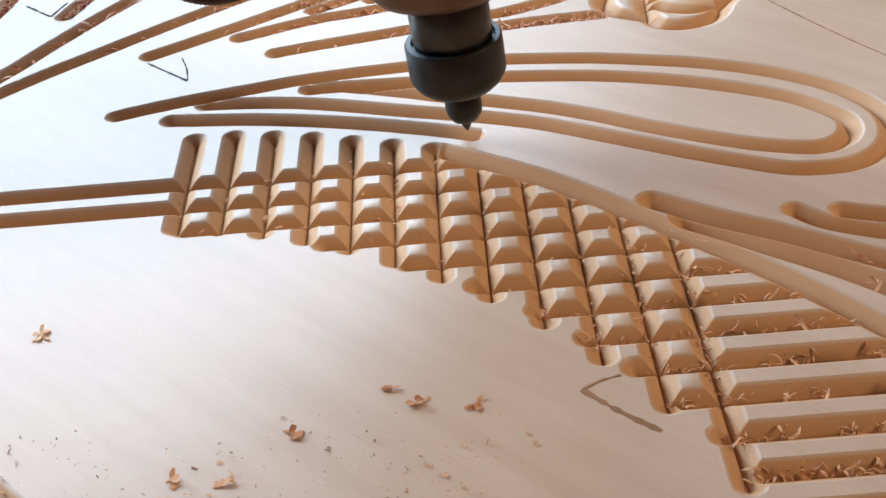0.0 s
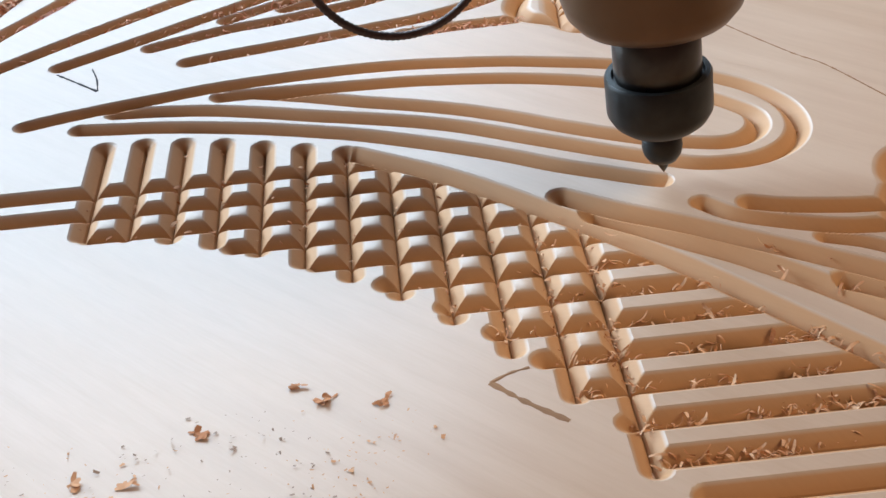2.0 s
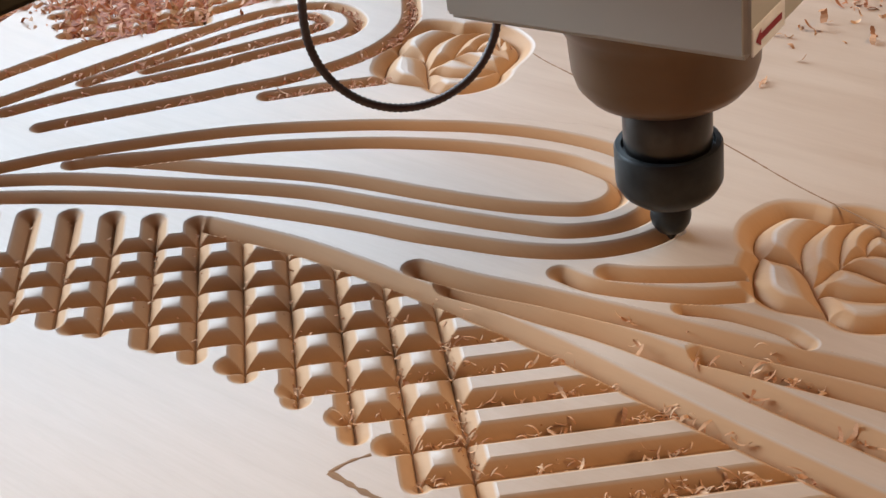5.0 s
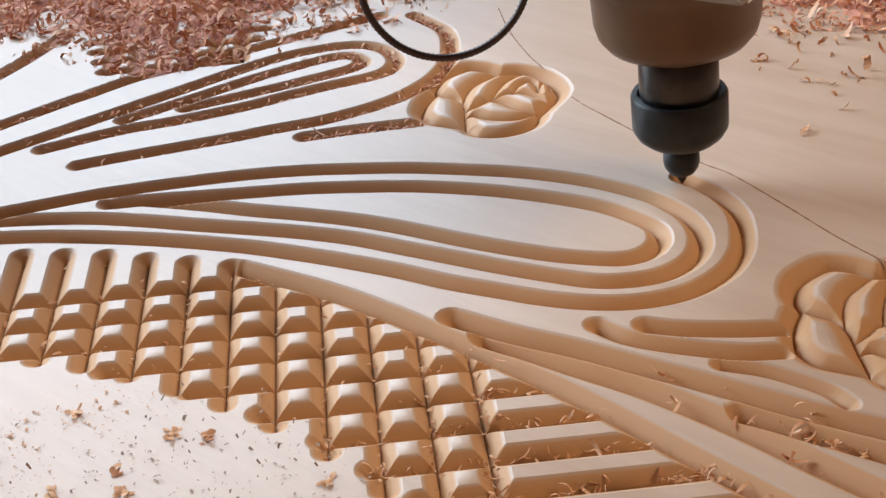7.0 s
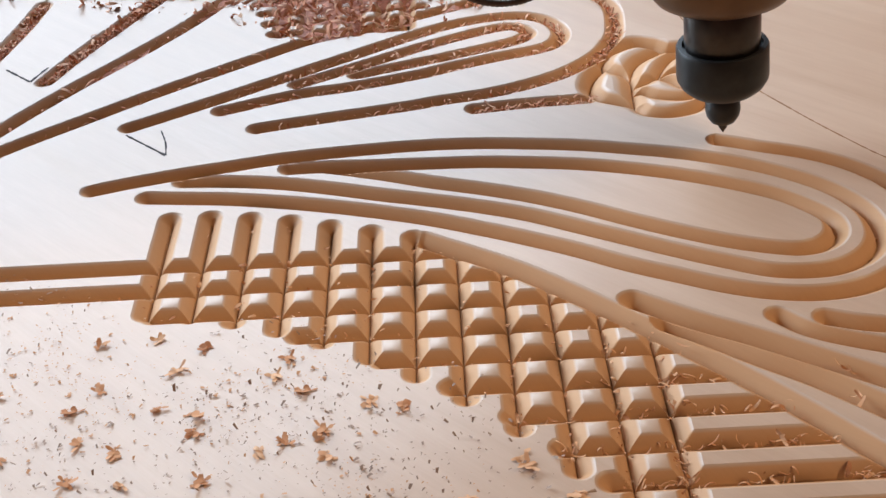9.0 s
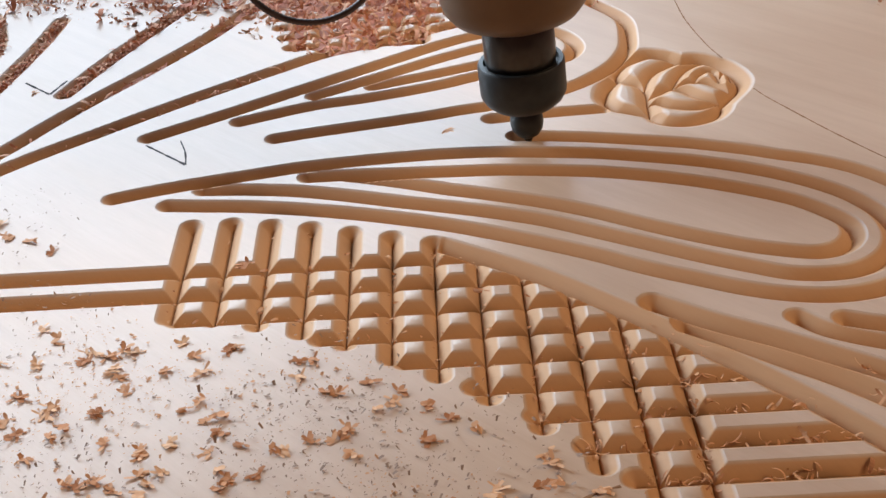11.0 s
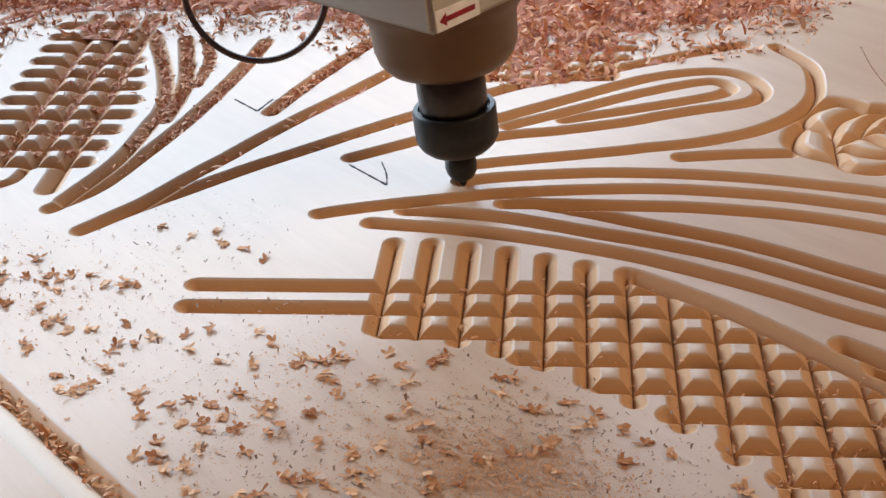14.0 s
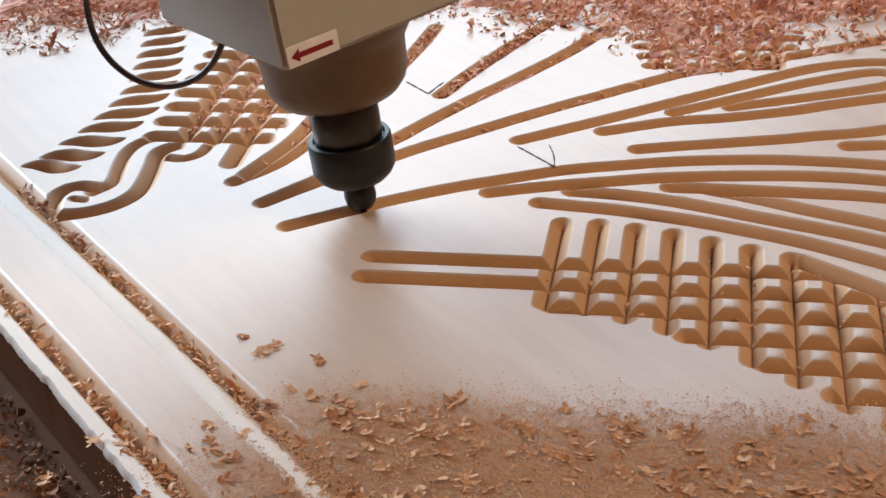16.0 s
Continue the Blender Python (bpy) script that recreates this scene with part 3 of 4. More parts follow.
loop = [(-0.046, 0.017, 0.28), (-0.053, 0.017, 0.21)] + [(-0.0935 + 0.0358 * math.cos(a), 0.017 + 0.004 * math.sin(a), 0.1085 + 0.0358 * math.sin(a) * (1.0 if math.sin(a) < 0 else 1.5)) for a in np.linspace(radians(35), radians(-215), 150)] + [(-0.116, 0.021, 0.21), (-0.091, 0.021, 0.28)]
part("hose_loop", tube(loop, 0.0018, 10, 0.0003), RUBBER, spindle, "black corrugated hose loop", True)
# unseen carriage plate, added and sized to shade the board beyond the spindle
plate = part("shading_plate", block(-0.0640, -0.0570, -0.150, 0.170, 0.223, 0.600, 0.002), OLIVE, spindle, "unseen dark olive plate that shades the board behind the spindle")
plate.rotation_euler = (0, 0, radians(-42.7))
part("hose_bracket", block(-0.075, -0.045, 0.000, 0.030, 0.150, 0.178, 0.003), HOUSING, spindle)

# ---- the gantry, which runs along the board with the spindle on its face ----
gantry = thing("gantry", "dark olive gantry beam that carries the router spindle", "gantry")
part("beam", block(-0.100, -0.0570, -0.80, 0.90, 0.1655, 0.220, 0.002), OLIVE, gantry, "dark olive gantry beam")
for y in (-0.83, 0.93):
    part("side_plate", block(-0.15, -0.03, y - 0.03, y + 0.03, -0.035, 0.23, 0.004), OLIVE, gantry, "dark olive side plate")

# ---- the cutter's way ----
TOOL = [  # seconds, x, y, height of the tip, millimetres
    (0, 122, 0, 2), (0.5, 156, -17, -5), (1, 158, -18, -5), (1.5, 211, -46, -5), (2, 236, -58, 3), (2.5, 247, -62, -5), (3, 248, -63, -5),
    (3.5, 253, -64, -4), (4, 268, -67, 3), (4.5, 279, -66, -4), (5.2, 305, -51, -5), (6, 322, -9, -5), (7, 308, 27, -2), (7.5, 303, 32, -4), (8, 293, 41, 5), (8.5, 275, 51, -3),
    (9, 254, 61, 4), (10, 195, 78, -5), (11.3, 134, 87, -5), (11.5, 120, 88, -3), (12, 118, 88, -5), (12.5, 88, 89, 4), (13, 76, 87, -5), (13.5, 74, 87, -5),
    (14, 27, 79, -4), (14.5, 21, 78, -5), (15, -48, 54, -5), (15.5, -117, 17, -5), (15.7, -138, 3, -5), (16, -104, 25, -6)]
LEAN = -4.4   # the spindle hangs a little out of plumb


# ---- pencil marks and the glued joint ----
def stroke(points, width, name, label, mat=PENCIL):
    bm = bmesh.new()
    line = curve(points, 0.001)
    d = np.gradient(line, axis=0)
    side = np.stack([-d[:, 1], d[:, 0]], 1) / np.hypot(*d.T)[:, None] * width / 2000
    last = None
    for k, (p, q) in enumerate(zip(line, side)):
        w = 0.7 + 0.5 * noise.noise((k * 0.3, p[0] * 50, 0))
        row = [bm.verts.new((p[0] - w * q[0], p[1] - w * q[1], 0.00005)), bm.verts.new((p[0], p[1], 0.00018)), bm.verts.new((p[0] + w * q[0], p[1] + w * q[1], 0.00005))]
        if last:
            bm.faces.new((last[0], row[0], row[1], last[1]))
            bm.faces.new((last[1], row[1], row[2], last[2]))
        last = row
    part(name, bm, mat, panel, label)


stroke([(-35, 97), (-24, 86), (-12, 74)], 1.9, "pencil_mark", "dark pencil tick")
stroke([(-12, 74), (-14, 87), (-18, 100)], 1.1, "pencil_mark", "dark pencil tick")
stroke([(-115, 181), (-106, 172), (-98, 164)], 1.9, "pencil_mark", "dark pencil tick")
stroke([(-98, 164), (-95, 173), (-92, 181)], 2.0, "pencil_mark", "dark pencil tick")
stroke([(285, 104), (302, 72), (320, 42), (331, 27), (345, -4), (358, -35), (377, -71), (404, -120)], 1.3, "joint_line", "dark glued joint between boards", SCORED)
stroke([(257, 255), (258, 219), (263, 183), (268, 163)], 1.0, "joint_line", "dark glued joint between boards", SCORED)
stroke([(276, 124), (280, 114), (285, 104)], 1.0, "joint_line", "dark glued joint between boards", SCORED)
stroke([(151, -176), (162, -188), (174, -199)], 3.0, "scored_line", "brown scored line", SCORED)
stroke([(151, -176), (158, -172), (165, -170)], 1.8, "scored_line", "brown scored line", SCORED)


# ---- shavings ----
def curls(places, size, rng, lean=0.55, broad=(0.2, 0.42), bent=(1.0, 3.6), torn=0.6, mat=CHIP):
    """Many curled shavings as one mesh: places are rows of x, y, z; size is their mean length."""
    n, m = len(places), 7
    length = size * np.exp(np.clip(rng.normal(0, 0.4, n), -0.8, 0.7))
    width = length * rng.uniform(*broad, n)
    bend = rng.uniform(*bent, n) * rng.choice((-1, 1), n)
    u = np.linspace(-0.5, 0.5, m)
    ang = bend[:, None] * u[None]
    lx = np.where(np.abs(bend[:, None]) < 0.2, u[None] * length[:, None], np.sin(ang) / bend[:, None] * length[:, None])
    lz = np.where(np.abs(bend[:, None]) < 0.2, 0, (1 - np.cos(ang)) / bend[:, None] * length[:, None])
    w = width[:, None] * (0.35 + 0.65 * np.cos(u * 2.4))[None] * rng.uniform(torn, 1.1, (n, m))
    v = np.zeros((n, m, 2, 3))
    for k, sgn in enumerate((-1, 1)):
        v[:, :, k, 0], v[:, :, k, 1], v[:, :, k, 2] = lx + sgn * 0.2 * w, sgn * w / 2, lz
    yaw, tilt, roll = rng.uniform(0, 6.283, n), rng.normal(0, lean, n), rng.normal(0, lean, n)
    cy, sy, ct, st, cr, sr = np.cos(yaw), np.sin(yaw), np.cos(tilt), np.sin(tilt), np.cos(roll), np.sin(roll)
    one, zero = np.ones(n), np.zeros(n)
    rz = np.stack([np.stack([cy, -sy, zero], -1), np.stack([sy, cy, zero], -1), np.stack([zero, zero, one], -1)], 1)
    ry = np.stack([np.stack([ct, zero, st], -1), np.stack([zero, one, zero], -1), np.stack([-st, zero, ct], -1)], 1)
    rx = np.stack([np.stack([one, zero, zero], -1), np.stack([zero, cr, -sr], -1), np.stack([zero, sr, cr], -1)], 1)
    v = np.einsum("nij,nabj->nabi", rz @ ry @ rx, v)
    v[..., 2] -= v[..., 2].min(axis=(1, 2))[:, None, None]
    v += np.asarray(places)[:, None, None, :]
    base = (np.arange(n) * m * 2)[:, None, None]
    k = np.arange(m - 1)[None, :, None] * 2
    quads = (base + k + np.array([0, 1, 3, 2])[None, None]).reshape(-1, 4)
    me = bpy.data.meshes.new("shavings")
    me.from_pydata(v.reshape(-1, 3).tolist(), [], quads.tolist())
    me.materials.append(mat)
    return me


PILE_EDGE = [(-449, 227), (-365, 230), (-331, 246), (-301, 272), (-259, 297), (-216, 291), (-122, 283), (-47, 260), (1, 244), (13, 227), (29, 217), (49, 210), (75, 212), (100, 223), (125, 242), (181, 248), (227, 267), (258, 335), (330, 340), (362, 255), (398, 200), (451, 151), (520, 90), (600, 20)]


def pile_edge(x):
    return np.interp(x, [p[0] / 1000 for p in PILE_EDGE], [p[1] / 1000 for p in PILE_EDGE])


rng = np.random.default_rng(11)


def mound_height(x, y):
    d = y - pile_edge(x)
    return -0.0038 + 0.0098 * np.clip(d / 0.12, 0, 1) + 0.004 * noise.noise((x * 40, y * 40, 0)) + 0.003 * noise.noise((x * 110, y * 110, 3))


def mound():
    """The bed of a drift of shavings, an uneven sheet that fills the hollows."""
    bm = bmesh.new()
    nx, ny = 150, 70
    grid = []
    for i in range(nx):
        x = -0.45 + 1.1 * i / (nx - 1)
        col = []
        for j in range(ny):
            y = float(pile_edge(x)) - 0.01 + 0.62 * (j / (ny - 1)) ** 1.3
            col.append(bm.verts.new((x, y, mound_height(x, y))))
        grid.append(col)
    for a, b in zip(grid, grid[1:]):
        for j in range(ny - 1):
            bm.faces.new((a[j], b[j], b[j + 1], a[j + 1]))
    return bm


def packed_grooves():
    """Packed shavings that fill the far grooves to below their rims."""
    bm = bmesh.new()
    grid = []
    for i in range(110):
        x = -0.355 + 0.315 * i / 109
        col = []
        for j in range(70):
            y = 0.11 + 0.19 * j / 69
            z = -0.0030 - (0.0026 if x < -0.17 else 0.0) - 0.006 * max(0.0, min(1.0, (0.165 + 0.05 * noise.noise((x * 30, 0, 5)) - y) / 0.05)) + 0.0016 * noise.noise((x * 120, y * 120, 1)) + 0.0010 * noise.noise((x * 330, y * 330, 2))
            col.append(bm.verts.new((x, y, min(z, -0.0007))))
        grid.append(col)
    for a, b in zip(grid, grid[1:]):
        for j in range(69):
            bm.faces.new((a[j], b[j], b[j + 1], a[j + 1]))
    return bm


SHAVINGS_BED = simple("packed_shavings", (0.50, 0.215, 0.14), 0.8, 0.0, 0.35, 160, 0.9)
ob = new("shavings_drift", mesh_of("shavings_drift", mound(), SHAVINGS_BED))
tagged(ob, "drift of reddish brown wood shavings over the panel", "wood shavings", kind="stuff")
ob = new("shavings_drift", mesh_of("shavings_drift", packed_grooves(), SHAVINGS_BED))
tagged(ob, "reddish brown shavings packed in the far grooves", "wood shavings", kind="stuff")
spots = []
while len(spots) < 22000:
    x, d = rng.uniform(-0.43, 0.62), rng.exponential(0.14)
    if d < 0.6 and rng.random() < 0.25 + 5 * d:
        y = float(pile_edge(x)) - 0.012 + d
        spots.append((x, y, max(mound_height(x, y), -0.005) + rng.uniform(-0.001, 0.003)))
ob = new("shavings", curls(spots, 0.0062, rng, 0.4, (0.12, 0.36), (0.8, 2.6), 0.6, RED_CHIP))
tagged(ob, "loose reddish brown curled wood shavings piled on the panel", "wood shavings", kind="stuff")


def in_grooves(lines, n, test, size, label, broad=(0.1, 0.25), level=-0.0045):
    spots = []
    places_near = not ("far" in label)
    lines = [curve(line) for line in lines]
    while len(spots) < n:
        line = lines[rng.integers(len(lines))]
        x, y = line[rng.integers(len(line))] + rng.normal(0, 0.0022, 2)
        if test(x, y):
            spots.append((x, y, level + abs(rng.normal(0, 0.0015))))
    ob = new("shavings", curls(spots, size * 1.2, rng, 0.3, broad, (0.8, 2.8), 0.75, CHIP if places_near else RED_CHIP))
    return tagged(ob, label, "wood shavings", kind="stuff")


BORDER = [half for half, _ in GROOVES].index(9.0) - 1
ALL_LINES = [line for _, line in GROOVES]
LEAF_CURLS = [in_grooves(ALL_LINES[10:14], 620, lambda x, y: x > 0.0 and y > 0.10 and rng.random() < min(1, (y - 0.08) * 8), 0.0034, "reddish shavings caught in the far leaf's grooves", (0.08, 0.2)) for _ in range(4)]
in_grooves(ALL_LINES[14:21], 1500, lambda x, y: y > 0.07 and rng.random() < min(1, (y - 0.05) * 8), 0.0034, "reddish shavings caught in the far grooves", (0.08, 0.2))
in_grooves(ALL_LINES[16:21], 2000, lambda x, y: y > 0.12, 0.0036, "reddish brown shavings that fill the far grooves", (0.12, 0.32), -0.0036)
in_grooves(LATTICE_LINES[6:24], 650, lambda x, y: x > 0.13 and x - y > 0.27 and rng.random() < (x - y - 0.25) * 4 and noise.noise((x * 60, y * 60, 7)) > -0.1, 0.0033, "curled shavings caught in the lattice grooves", (0.08, 0.2))
in_grooves(ALL_LINES[3:7], 130, lambda x, y: x > 0.26 and noise.noise((x * 50, y * 50, 3)) > 0.0, 0.0042, "curled shavings caught in the leaf grooves")
in_grooves(ALL_LINES[BORDER:BORDER + 2], 900, lambda x, y: -0.3 < x < 0.0 and y < 0.08, 0.0042, "curled shavings caught in the border grooves", (0.12, 0.36))
in_grooves([RIDGE] + [[(-232, 95 + 19 * j), (-200, 95 + 19 * j), (-172, 95 + 19 * j)] for j in range(9)], 1500, lambda x, y: y > 0.1, 0.0034, "reddish shavings caught in the far lattice", (0.1, 0.25))
in_grooves(LATTICE_LINES, 260, lambda x, y: x < 0.2, 0.0016, "fine splinters in the beds of the lattice", (0.2, 0.5))
spots = [(x, y, -0.035 + 0.003 * rng.random()) for x, y in zip(rng.uniform(-0.5, 0.0, 22000), rng.uniform(-0.42, 0.1, 22000)) if ACROSS[0] * x + ACROSS[1] * y < -0.243]
ob = new("shavings", curls(spots, 0.0042, rng, 0.5, (0.2, 0.5), (0.8, 2.6), 0.6, SHADED_CHIP))
tagged(ob, "wood shavings strewn on the brown machine bed", "wood shavings", kind="stuff")
spots = [(x, y, 0.0) for x, y in zip(rng.uniform(0.372, 0.47, 60), rng.uniform(0.055, 0.19, 60)) if y > 0.13 - 0.6 * (x - 0.372) or rng.random() < 0.3]
ob = new("shavings", curls(spots, 0.007, rng))
tagged(ob, "a few loose shavings on the plain wood", "wood shavings", kind="stuff")


def merged(name, *meshes):
    """One mesh out of several."""
    verts, faces, base = [], [], 0
    for me in meshes:
        verts += [tuple(v.co) for v in me.vertices]
        faces += [tuple(base + i for i in p.vertices) for p in me.polygons]
        base = len(verts)
    made = bpy.data.meshes.new(name)
    made.from_pydata(verts, [], faces)
    for me in meshes:
        made.materials.append(me.materials[0])
    made.polygons.foreach_set("material_index", [k for k, me in enumerate(meshes) for _ in me.polygons])
    return made


def clump_mesh(k):
    """A small tangle of torn, softly bent flakes that hang together, each growing out of an earlier one."""
    r = np.random.default_rng(100 + k)
    verts, faces, m = [np.zeros(3)], [], 4
    for n in range(6 + k % 6):
        root = int(r.integers(min(len(verts), 9)))
        long, broad, bend, yaw, rise = r.uniform(0.0018, 0.0042), r.uniform(0.0012, 0.0026), r.normal(0, 1.4), r.uniform(0, 6.283), r.normal(0.15, 0.45)
        row = [root]
        for a in range(m):
            u, w = a / (m - 1), broad * (0.45 + 0.55 * math.sin(0.5 + 2.2 * a / (m - 1))) * r.uniform(0.55, 1.15)
            along, up = long * u, long * (math.sin(rise) * u + 0.18 * bend * u * u)
            side = w * (1 if a else 0.6)
            for sgn in (-1, 1):
                if a == 0 and sgn < 0:
                    continue
                verts.append(verts[root] + np.array([along * math.cos(yaw) - sgn * side / 2 * math.sin(yaw), along * math.sin(yaw) + sgn * side / 2 * math.cos(yaw), up + 0.25 * sgn * w * math.sin(7 * yaw)]))
            pair = row[-1:] + [len(verts) - 1] if a == 0 else [len(verts) - 2, len(verts) - 1]
            if a:
                faces.append((last[0], pair[0], pair[1], last[1]))
            last = pair
    co = np.array(verts)
    co -= co.mean(0)
    co[:, 2] = np.maximum(0.55 * (co[:, 2] - np.percentile(co[:, 2], 12)), 0.00005 * np.arange(len(co)) % 0.0003)
    me = bpy.data.meshes.new("wood_chip")
    me.from_pydata(co.tolist(), [], faces)
    me.materials.append(CHIP)
    return me


CLUMPS = [clump_mesh(k) for k in range(20)]


def grains(name, places, size, rng, tilt=0.25, mat=CHIP):
    """Many tiny flat splinters as one mesh."""
    n = len(places)
    length = size * np.exp(np.clip(rng.normal(0, 0.5, n), -0.9, 1.0))
    width = length * rng.uniform(0.3, 0.75, n)
    yaw, lift = rng.uniform(0, 6.283, n), np.abs(rng.normal(0, tilt, n))
    v = np.zeros((n, 4, 3))
    for k, (a, b) in enumerate(((-1, -0.6), (1, -1), (0.7, 1), (-0.8, 0.8))):
        lx, ly = a * length / 2, b * width / 2
        v[:, k, 0], v[:, k, 1] = lx * np.cos(yaw) - ly * np.sin(yaw), lx * np.sin(yaw) + ly * np.cos(yaw)
        v[:, k, 2] = (a + 1) / 2 * length * lift
    v += np.asarray(places)[:, None, :]
    me = bpy.data.meshes.new(name)
    me.from_pydata(v.reshape(-1, 3).tolist(), [], np.arange(4 * n).reshape(-1, 4).tolist())
    me.materials.append(mat)
    return me


def dust_mesh(k):
    r = np.random.default_rng(300 + k)
    if k % 2:
        n = 130
        p = np.stack([r.normal(0, 0.018, n), r.normal(0, 0.012, n), np.full(n, 0.0002)], 1)
        return grains("sawdust", p, 0.00075, r, 0.2, DUSTY)
    n = 150
    a, d = r.uniform(0, 6.283, n), 0.04 * np.sqrt(r.uniform(0, 1, n))
    return grains("sawdust", np.stack([d * np.cos(a), d * np.sin(a), np.full(n, 0.0002)], 1), 0.00085, r, 0.5, SPECK)


DUST = [dust_mesh(k) for k in range(6)]


def below_lens(x, y):
    return x + y > -0.245 and y * 1000 < lens_y(x * 1000) - 8 if x > -0.004 else (x + y > -0.245 and (y < -0.056 or x < -0.105) and y < 0.02 - 0.5 * (x + 0.2))


def landed(n, seed):
    r = random.Random(seed)
    out = []
    while len(out) < n:
        x, y = r.uniform(-0.21, 0.17), r.uniform(-0.25, 0.0)
        if below_lens(x, y) and (x + y > -0.23):
            out.append((x, y, r))
    return out


FLIGHTS = []   # thing, and its rows


def settle(ob, x, y, turn, arrive, leave, away, r):
    """Shavings fly in from the heap when they are cut, lie, and are blown off towards the near side."""
    far = pose(x * 0.5 + r.uniform(-0.1, 0.1), 0.95 + r.uniform(0, 0.1), 0.004, 0, 0, turn - 70)
    here = pose(x, y, 0.0002, 0, 0, turn)
    rows = [(0, here)] if arrive <= 0 else [(0, far), (arrive - 0.35, far), (arrive - 0.12, pose(x * 0.8, y * 0.4 + 0.25, 0.035, 0, 0, turn - 30)), (arrive, here)]
    if leave:
        rows += [(leave, here), (leave + r.uniform(0.35, 0.6), pose(*away, 0.0002, 0, 0, turn + 60))]
        rows.append((16, rows[-1][1]))
    else:
        rows.append((16, here))
    FLIGHTS.append((ob, rows))


def chip(k, x, y, arrive, leave, away, r):
    ob = new("wood_chip", CLUMPS[k % len(CLUMPS)])
    tagged(ob, "small tangle of curled brown wood shavings on the panel", "wood chip", "loose shavings on the panel")
    settle(ob, x, y, r.uniform(0, 360), arrive, leave, away, r)


def dust(k, x, y, arrive, leave, away, r):
    ob = new("sawdust", DUST[k % len(DUST)])
    tagged(ob, "fine brown sawdust sprinkled on the panel", "sawdust", kind="stuff")
    settle(ob, x, y, r.uniform(0, 360), arrive, leave, away, r)


# lying there at first, blown away before the third second
r0 = random.Random(3)
for k, (x, y) in enumerate(((0.115, -0.180), (0.096, -0.176), (0.034, -0.207), (-0.043, -0.122), (0.017, -0.204), (0.055, -0.187), (0.086, -0.168))):
    chip(k * 3 + 1, x, y, 0, r0.uniform(1.9, 2.4), (x + r0.uniform(-0.1, 0.1), -0.5 + r0.uniform(-0.05, 0.05)), r0)
for k in range(4):
    dust(k, -0.03 + 0.045 * k, -0.215, 0, 2.1, (0.0, -0.5), r0)
# gathering from the seventh second on
for k, (x, y, r) in enumerate(landed(250, 7)):
    arrive = r.choice((6.2, 6.8, 8.7, 9.6, 9.9, 10.2, 10.5, 10.8, 11.0))
    stay = y < -0.125 - 0.25 * x and r.random() < 0.6
    chip(k, x, y, arrive + r.uniform(-0.15, 0.15), 0 if stay and x + y < -0.19 else r.uniform(14.55, 15.3), (x + r.uniform(0.0, 0.10), -0.185 + r.uniform(-0.035, 0.03)), r)
for k, (x, y, r) in enumerate(landed(52, 9)):
    dust(k, x, y, r.choice((6.1, 6.3, 6.6, 7.2, 8.2, 9.8, 10.4)), r.uniform(14.6, 15.1), (x + 0.06, -0.235), r)
for k, (x, y) in enumerate(((-0.090, 0.026), (-0.072, 0.009), (-0.101, 0.021), (-0.084, 0.014), (-0.118, 0.030), (-0.061, 0.000))):
    chip(k * 5 + 2, x, y, 10.0 + 0.15 * k, 14.5, (x + 0.05, -0.19), r0)
dust(2, -0.092, 0.026, 10.3, 14.6, (0.0, -0.235), r0)
# what the blast drives up against the lattice's foot at the end
def drift_mesh(k):
    r = np.random.default_rng(500 + k)
    n = 26
    p = np.stack([r.normal(0, 0.024, n), r.normal(0, 0.009, n), np.full(n, 0.0003)], 1)
    loose = curls(p, 0.0024, r, 0.3, (0.15, 0.42), (0.6, 2.4), 0.6)
    n = 8500
    p = np.stack([r.normal(0, 0.026, n), r.normal(0, 0.013, n), r.uniform(0.0002, 0.0005, n)], 1)
    return merged("swept_shavings", loose, grains("fine", p, 0.00052, r, 0.1, DUSTY))


DRIFTS = [drift_mesh(k) for k in range(4)]
r1 = random.Random(21)
for k in range(24):
    ob = new("swept_shavings", DRIFTS[k % 4])
    tagged(ob, "low drift of brown shavings swept over the board", "wood shavings", kind="stuff")
    x, y = (-0.085 + 0.020 * k, -0.152 if k % 2 else -0.176) if k < 15 else (-0.03 + 0.026 * (k - 15), -0.205)
    y += r1.uniform(-0.008, 0.008)
    y = min(y, lens_y(x * 1000) / 1000 - 0.022) if x > 0 else y
    turn = r1.uniform(-25, 25)
    t = (13.2 if x > 0.03 and k < 15 else 14.1) + 0.06 * ((7 * k) % 16)
    FLIGHTS.append((ob, [(0, pose(x, -0.62, 0.0002, 0, 0, turn)), (t, pose(x, -0.62, 0.0002, 0, 0, turn)), (t + 0.7, pose(x, y, 0.0002, 0, 0, turn)), (16, pose(x, y, 0.0002, 0, 0, turn))]))
for k in range(96):
    x, y = (r1.uniform(-0.12, 0.11), r1.gauss(-0.144, 0.007)) if k < 78 else (r1.gauss(-0.125, 0.013), r1.gauss(-0.158, 0.006))
    if below_lens(x, y):
        chip(k, x, y, r1.uniform(14.4, 15.2), 0, (0, 0), r1)

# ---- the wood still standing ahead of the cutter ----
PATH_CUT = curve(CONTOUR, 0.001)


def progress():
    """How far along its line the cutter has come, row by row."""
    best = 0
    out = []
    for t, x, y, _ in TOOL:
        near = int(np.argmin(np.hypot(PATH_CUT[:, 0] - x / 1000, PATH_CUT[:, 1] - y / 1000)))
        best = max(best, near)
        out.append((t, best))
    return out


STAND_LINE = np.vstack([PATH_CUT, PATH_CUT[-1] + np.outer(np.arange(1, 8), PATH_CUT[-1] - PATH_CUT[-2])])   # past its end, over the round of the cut


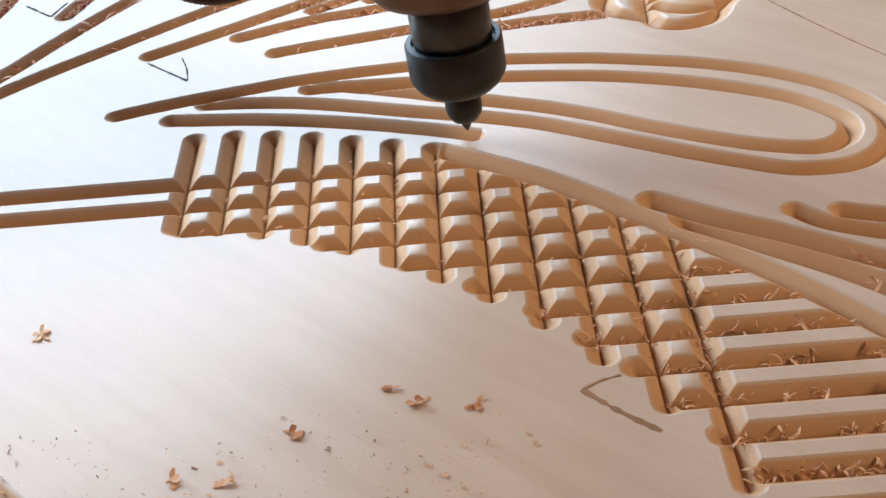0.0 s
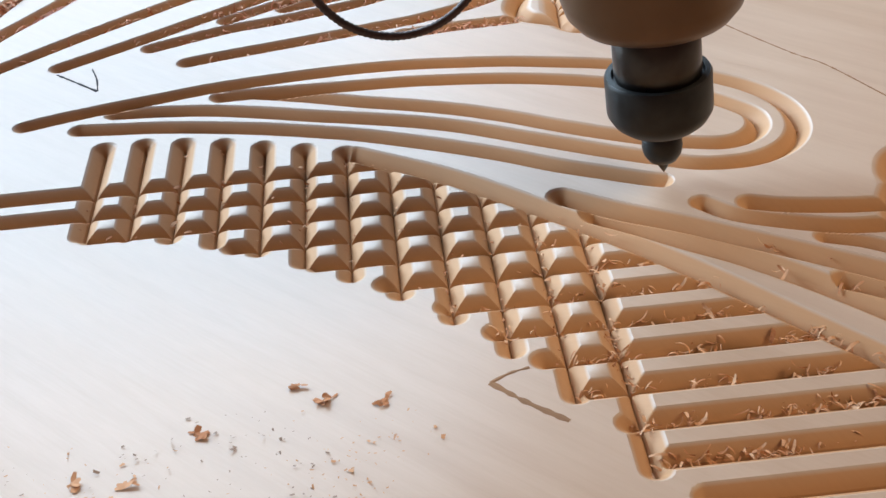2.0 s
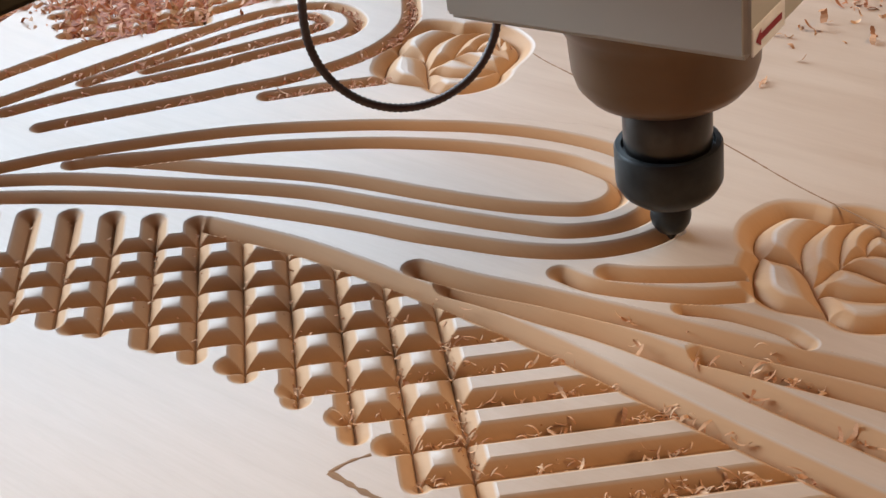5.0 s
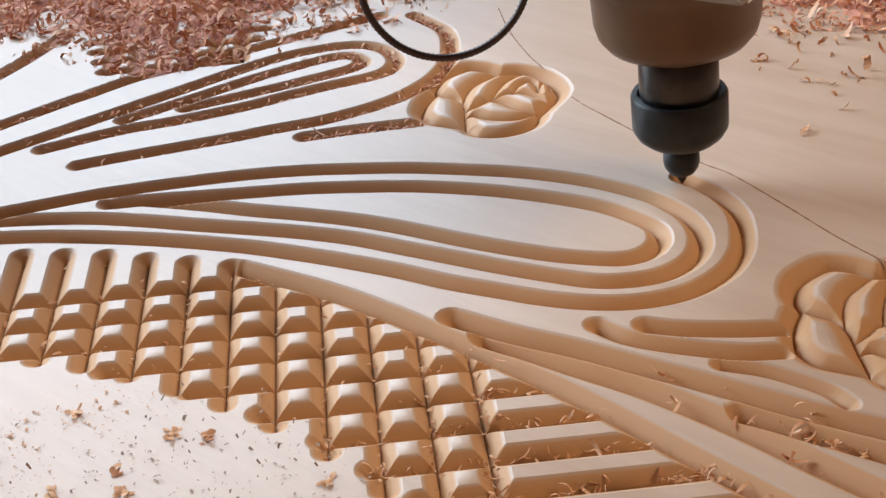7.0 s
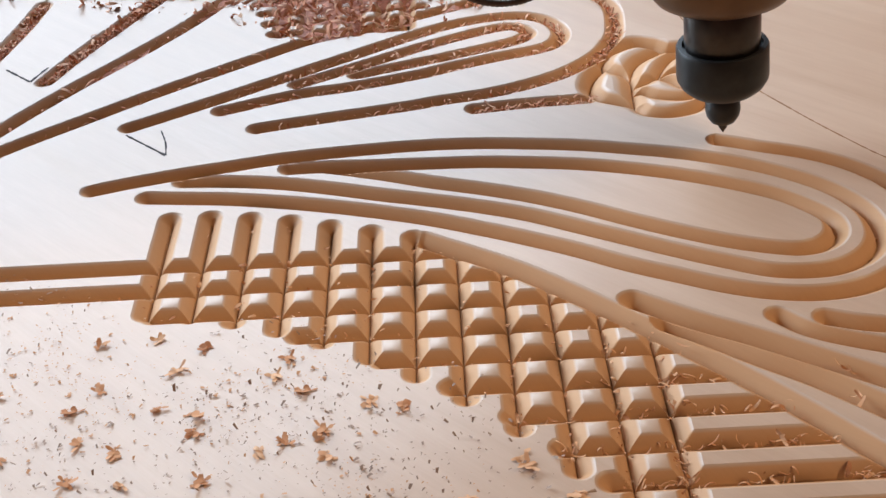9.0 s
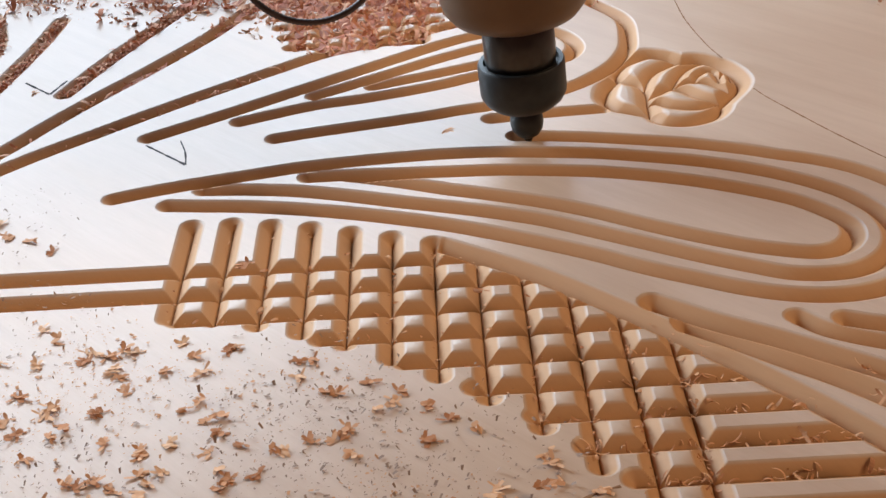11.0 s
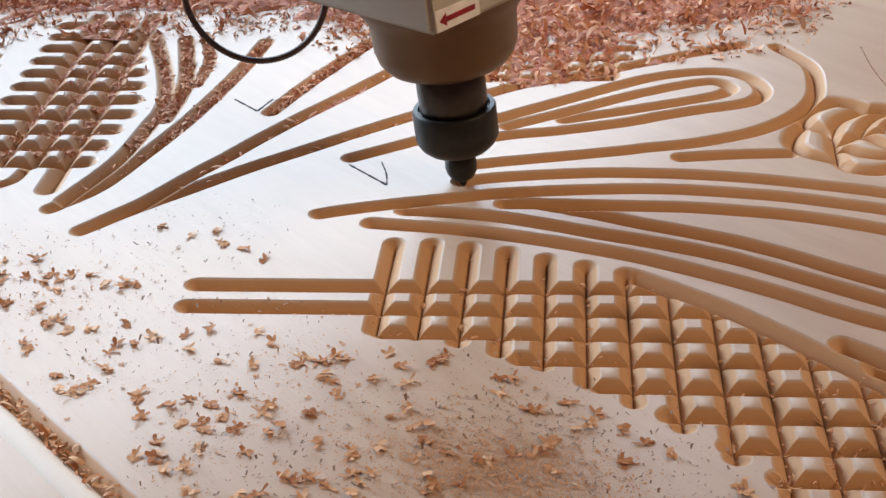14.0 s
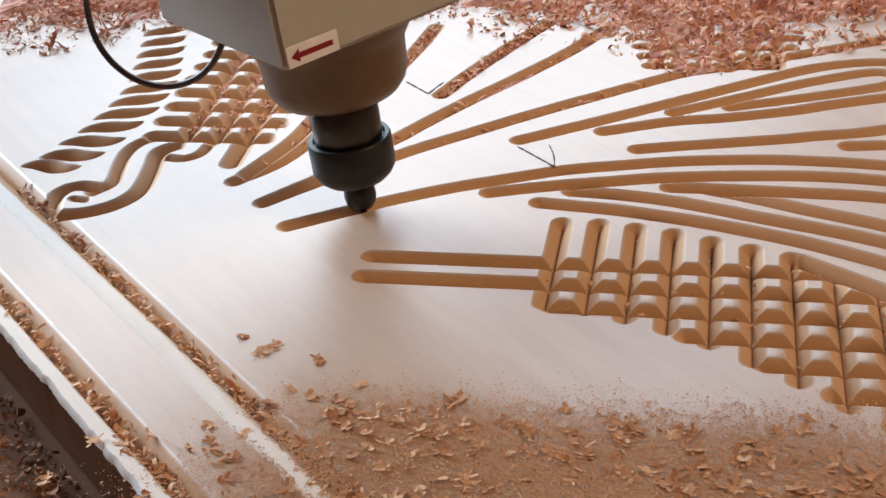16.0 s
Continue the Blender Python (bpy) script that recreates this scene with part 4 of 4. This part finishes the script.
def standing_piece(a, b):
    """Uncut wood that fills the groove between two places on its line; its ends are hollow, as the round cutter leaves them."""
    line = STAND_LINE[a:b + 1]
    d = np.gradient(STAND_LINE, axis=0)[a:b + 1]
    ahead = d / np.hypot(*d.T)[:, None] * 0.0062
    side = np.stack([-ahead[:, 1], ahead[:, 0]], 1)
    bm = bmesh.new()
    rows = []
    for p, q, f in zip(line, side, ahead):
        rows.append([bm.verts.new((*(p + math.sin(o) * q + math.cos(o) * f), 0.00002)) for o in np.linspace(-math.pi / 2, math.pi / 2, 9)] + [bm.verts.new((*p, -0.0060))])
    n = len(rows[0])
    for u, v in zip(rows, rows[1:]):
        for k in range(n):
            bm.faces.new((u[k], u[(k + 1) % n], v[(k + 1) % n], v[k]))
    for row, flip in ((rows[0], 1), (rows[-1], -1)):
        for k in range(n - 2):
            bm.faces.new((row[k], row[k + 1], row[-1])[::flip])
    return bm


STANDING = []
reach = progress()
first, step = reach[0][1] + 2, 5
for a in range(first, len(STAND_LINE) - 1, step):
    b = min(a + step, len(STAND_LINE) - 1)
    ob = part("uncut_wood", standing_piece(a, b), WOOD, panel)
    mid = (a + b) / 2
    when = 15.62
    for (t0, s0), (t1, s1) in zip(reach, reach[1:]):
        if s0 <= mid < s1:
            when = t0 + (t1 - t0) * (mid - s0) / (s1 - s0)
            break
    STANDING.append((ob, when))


def motions():
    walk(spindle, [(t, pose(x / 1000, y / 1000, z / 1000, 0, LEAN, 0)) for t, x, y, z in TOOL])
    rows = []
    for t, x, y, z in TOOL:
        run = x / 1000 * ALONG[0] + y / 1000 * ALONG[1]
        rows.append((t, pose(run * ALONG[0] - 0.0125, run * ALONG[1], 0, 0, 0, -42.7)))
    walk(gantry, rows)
    for ob, rows in FLIGHTS:
        walk(ob, rows)
    for k, ob in enumerate(LEAF_CURLS):
        gone = pose(0.06 - 0.05 * k, 0.42 + 0.05 * k, 0.012, 0, 0, 25)
        walk(ob, [(0, pose(0, 0, 0)), (9.5 + 0.35 * k, pose(0, 0, 0)), (9.75 + 0.35 * k, pose(0.02, 0.12, 0.03)), (10.1 + 0.35 * k, gone), (16, gone)])
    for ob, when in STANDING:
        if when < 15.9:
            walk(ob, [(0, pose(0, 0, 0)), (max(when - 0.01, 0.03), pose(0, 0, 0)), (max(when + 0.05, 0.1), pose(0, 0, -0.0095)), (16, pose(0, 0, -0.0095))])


motions()
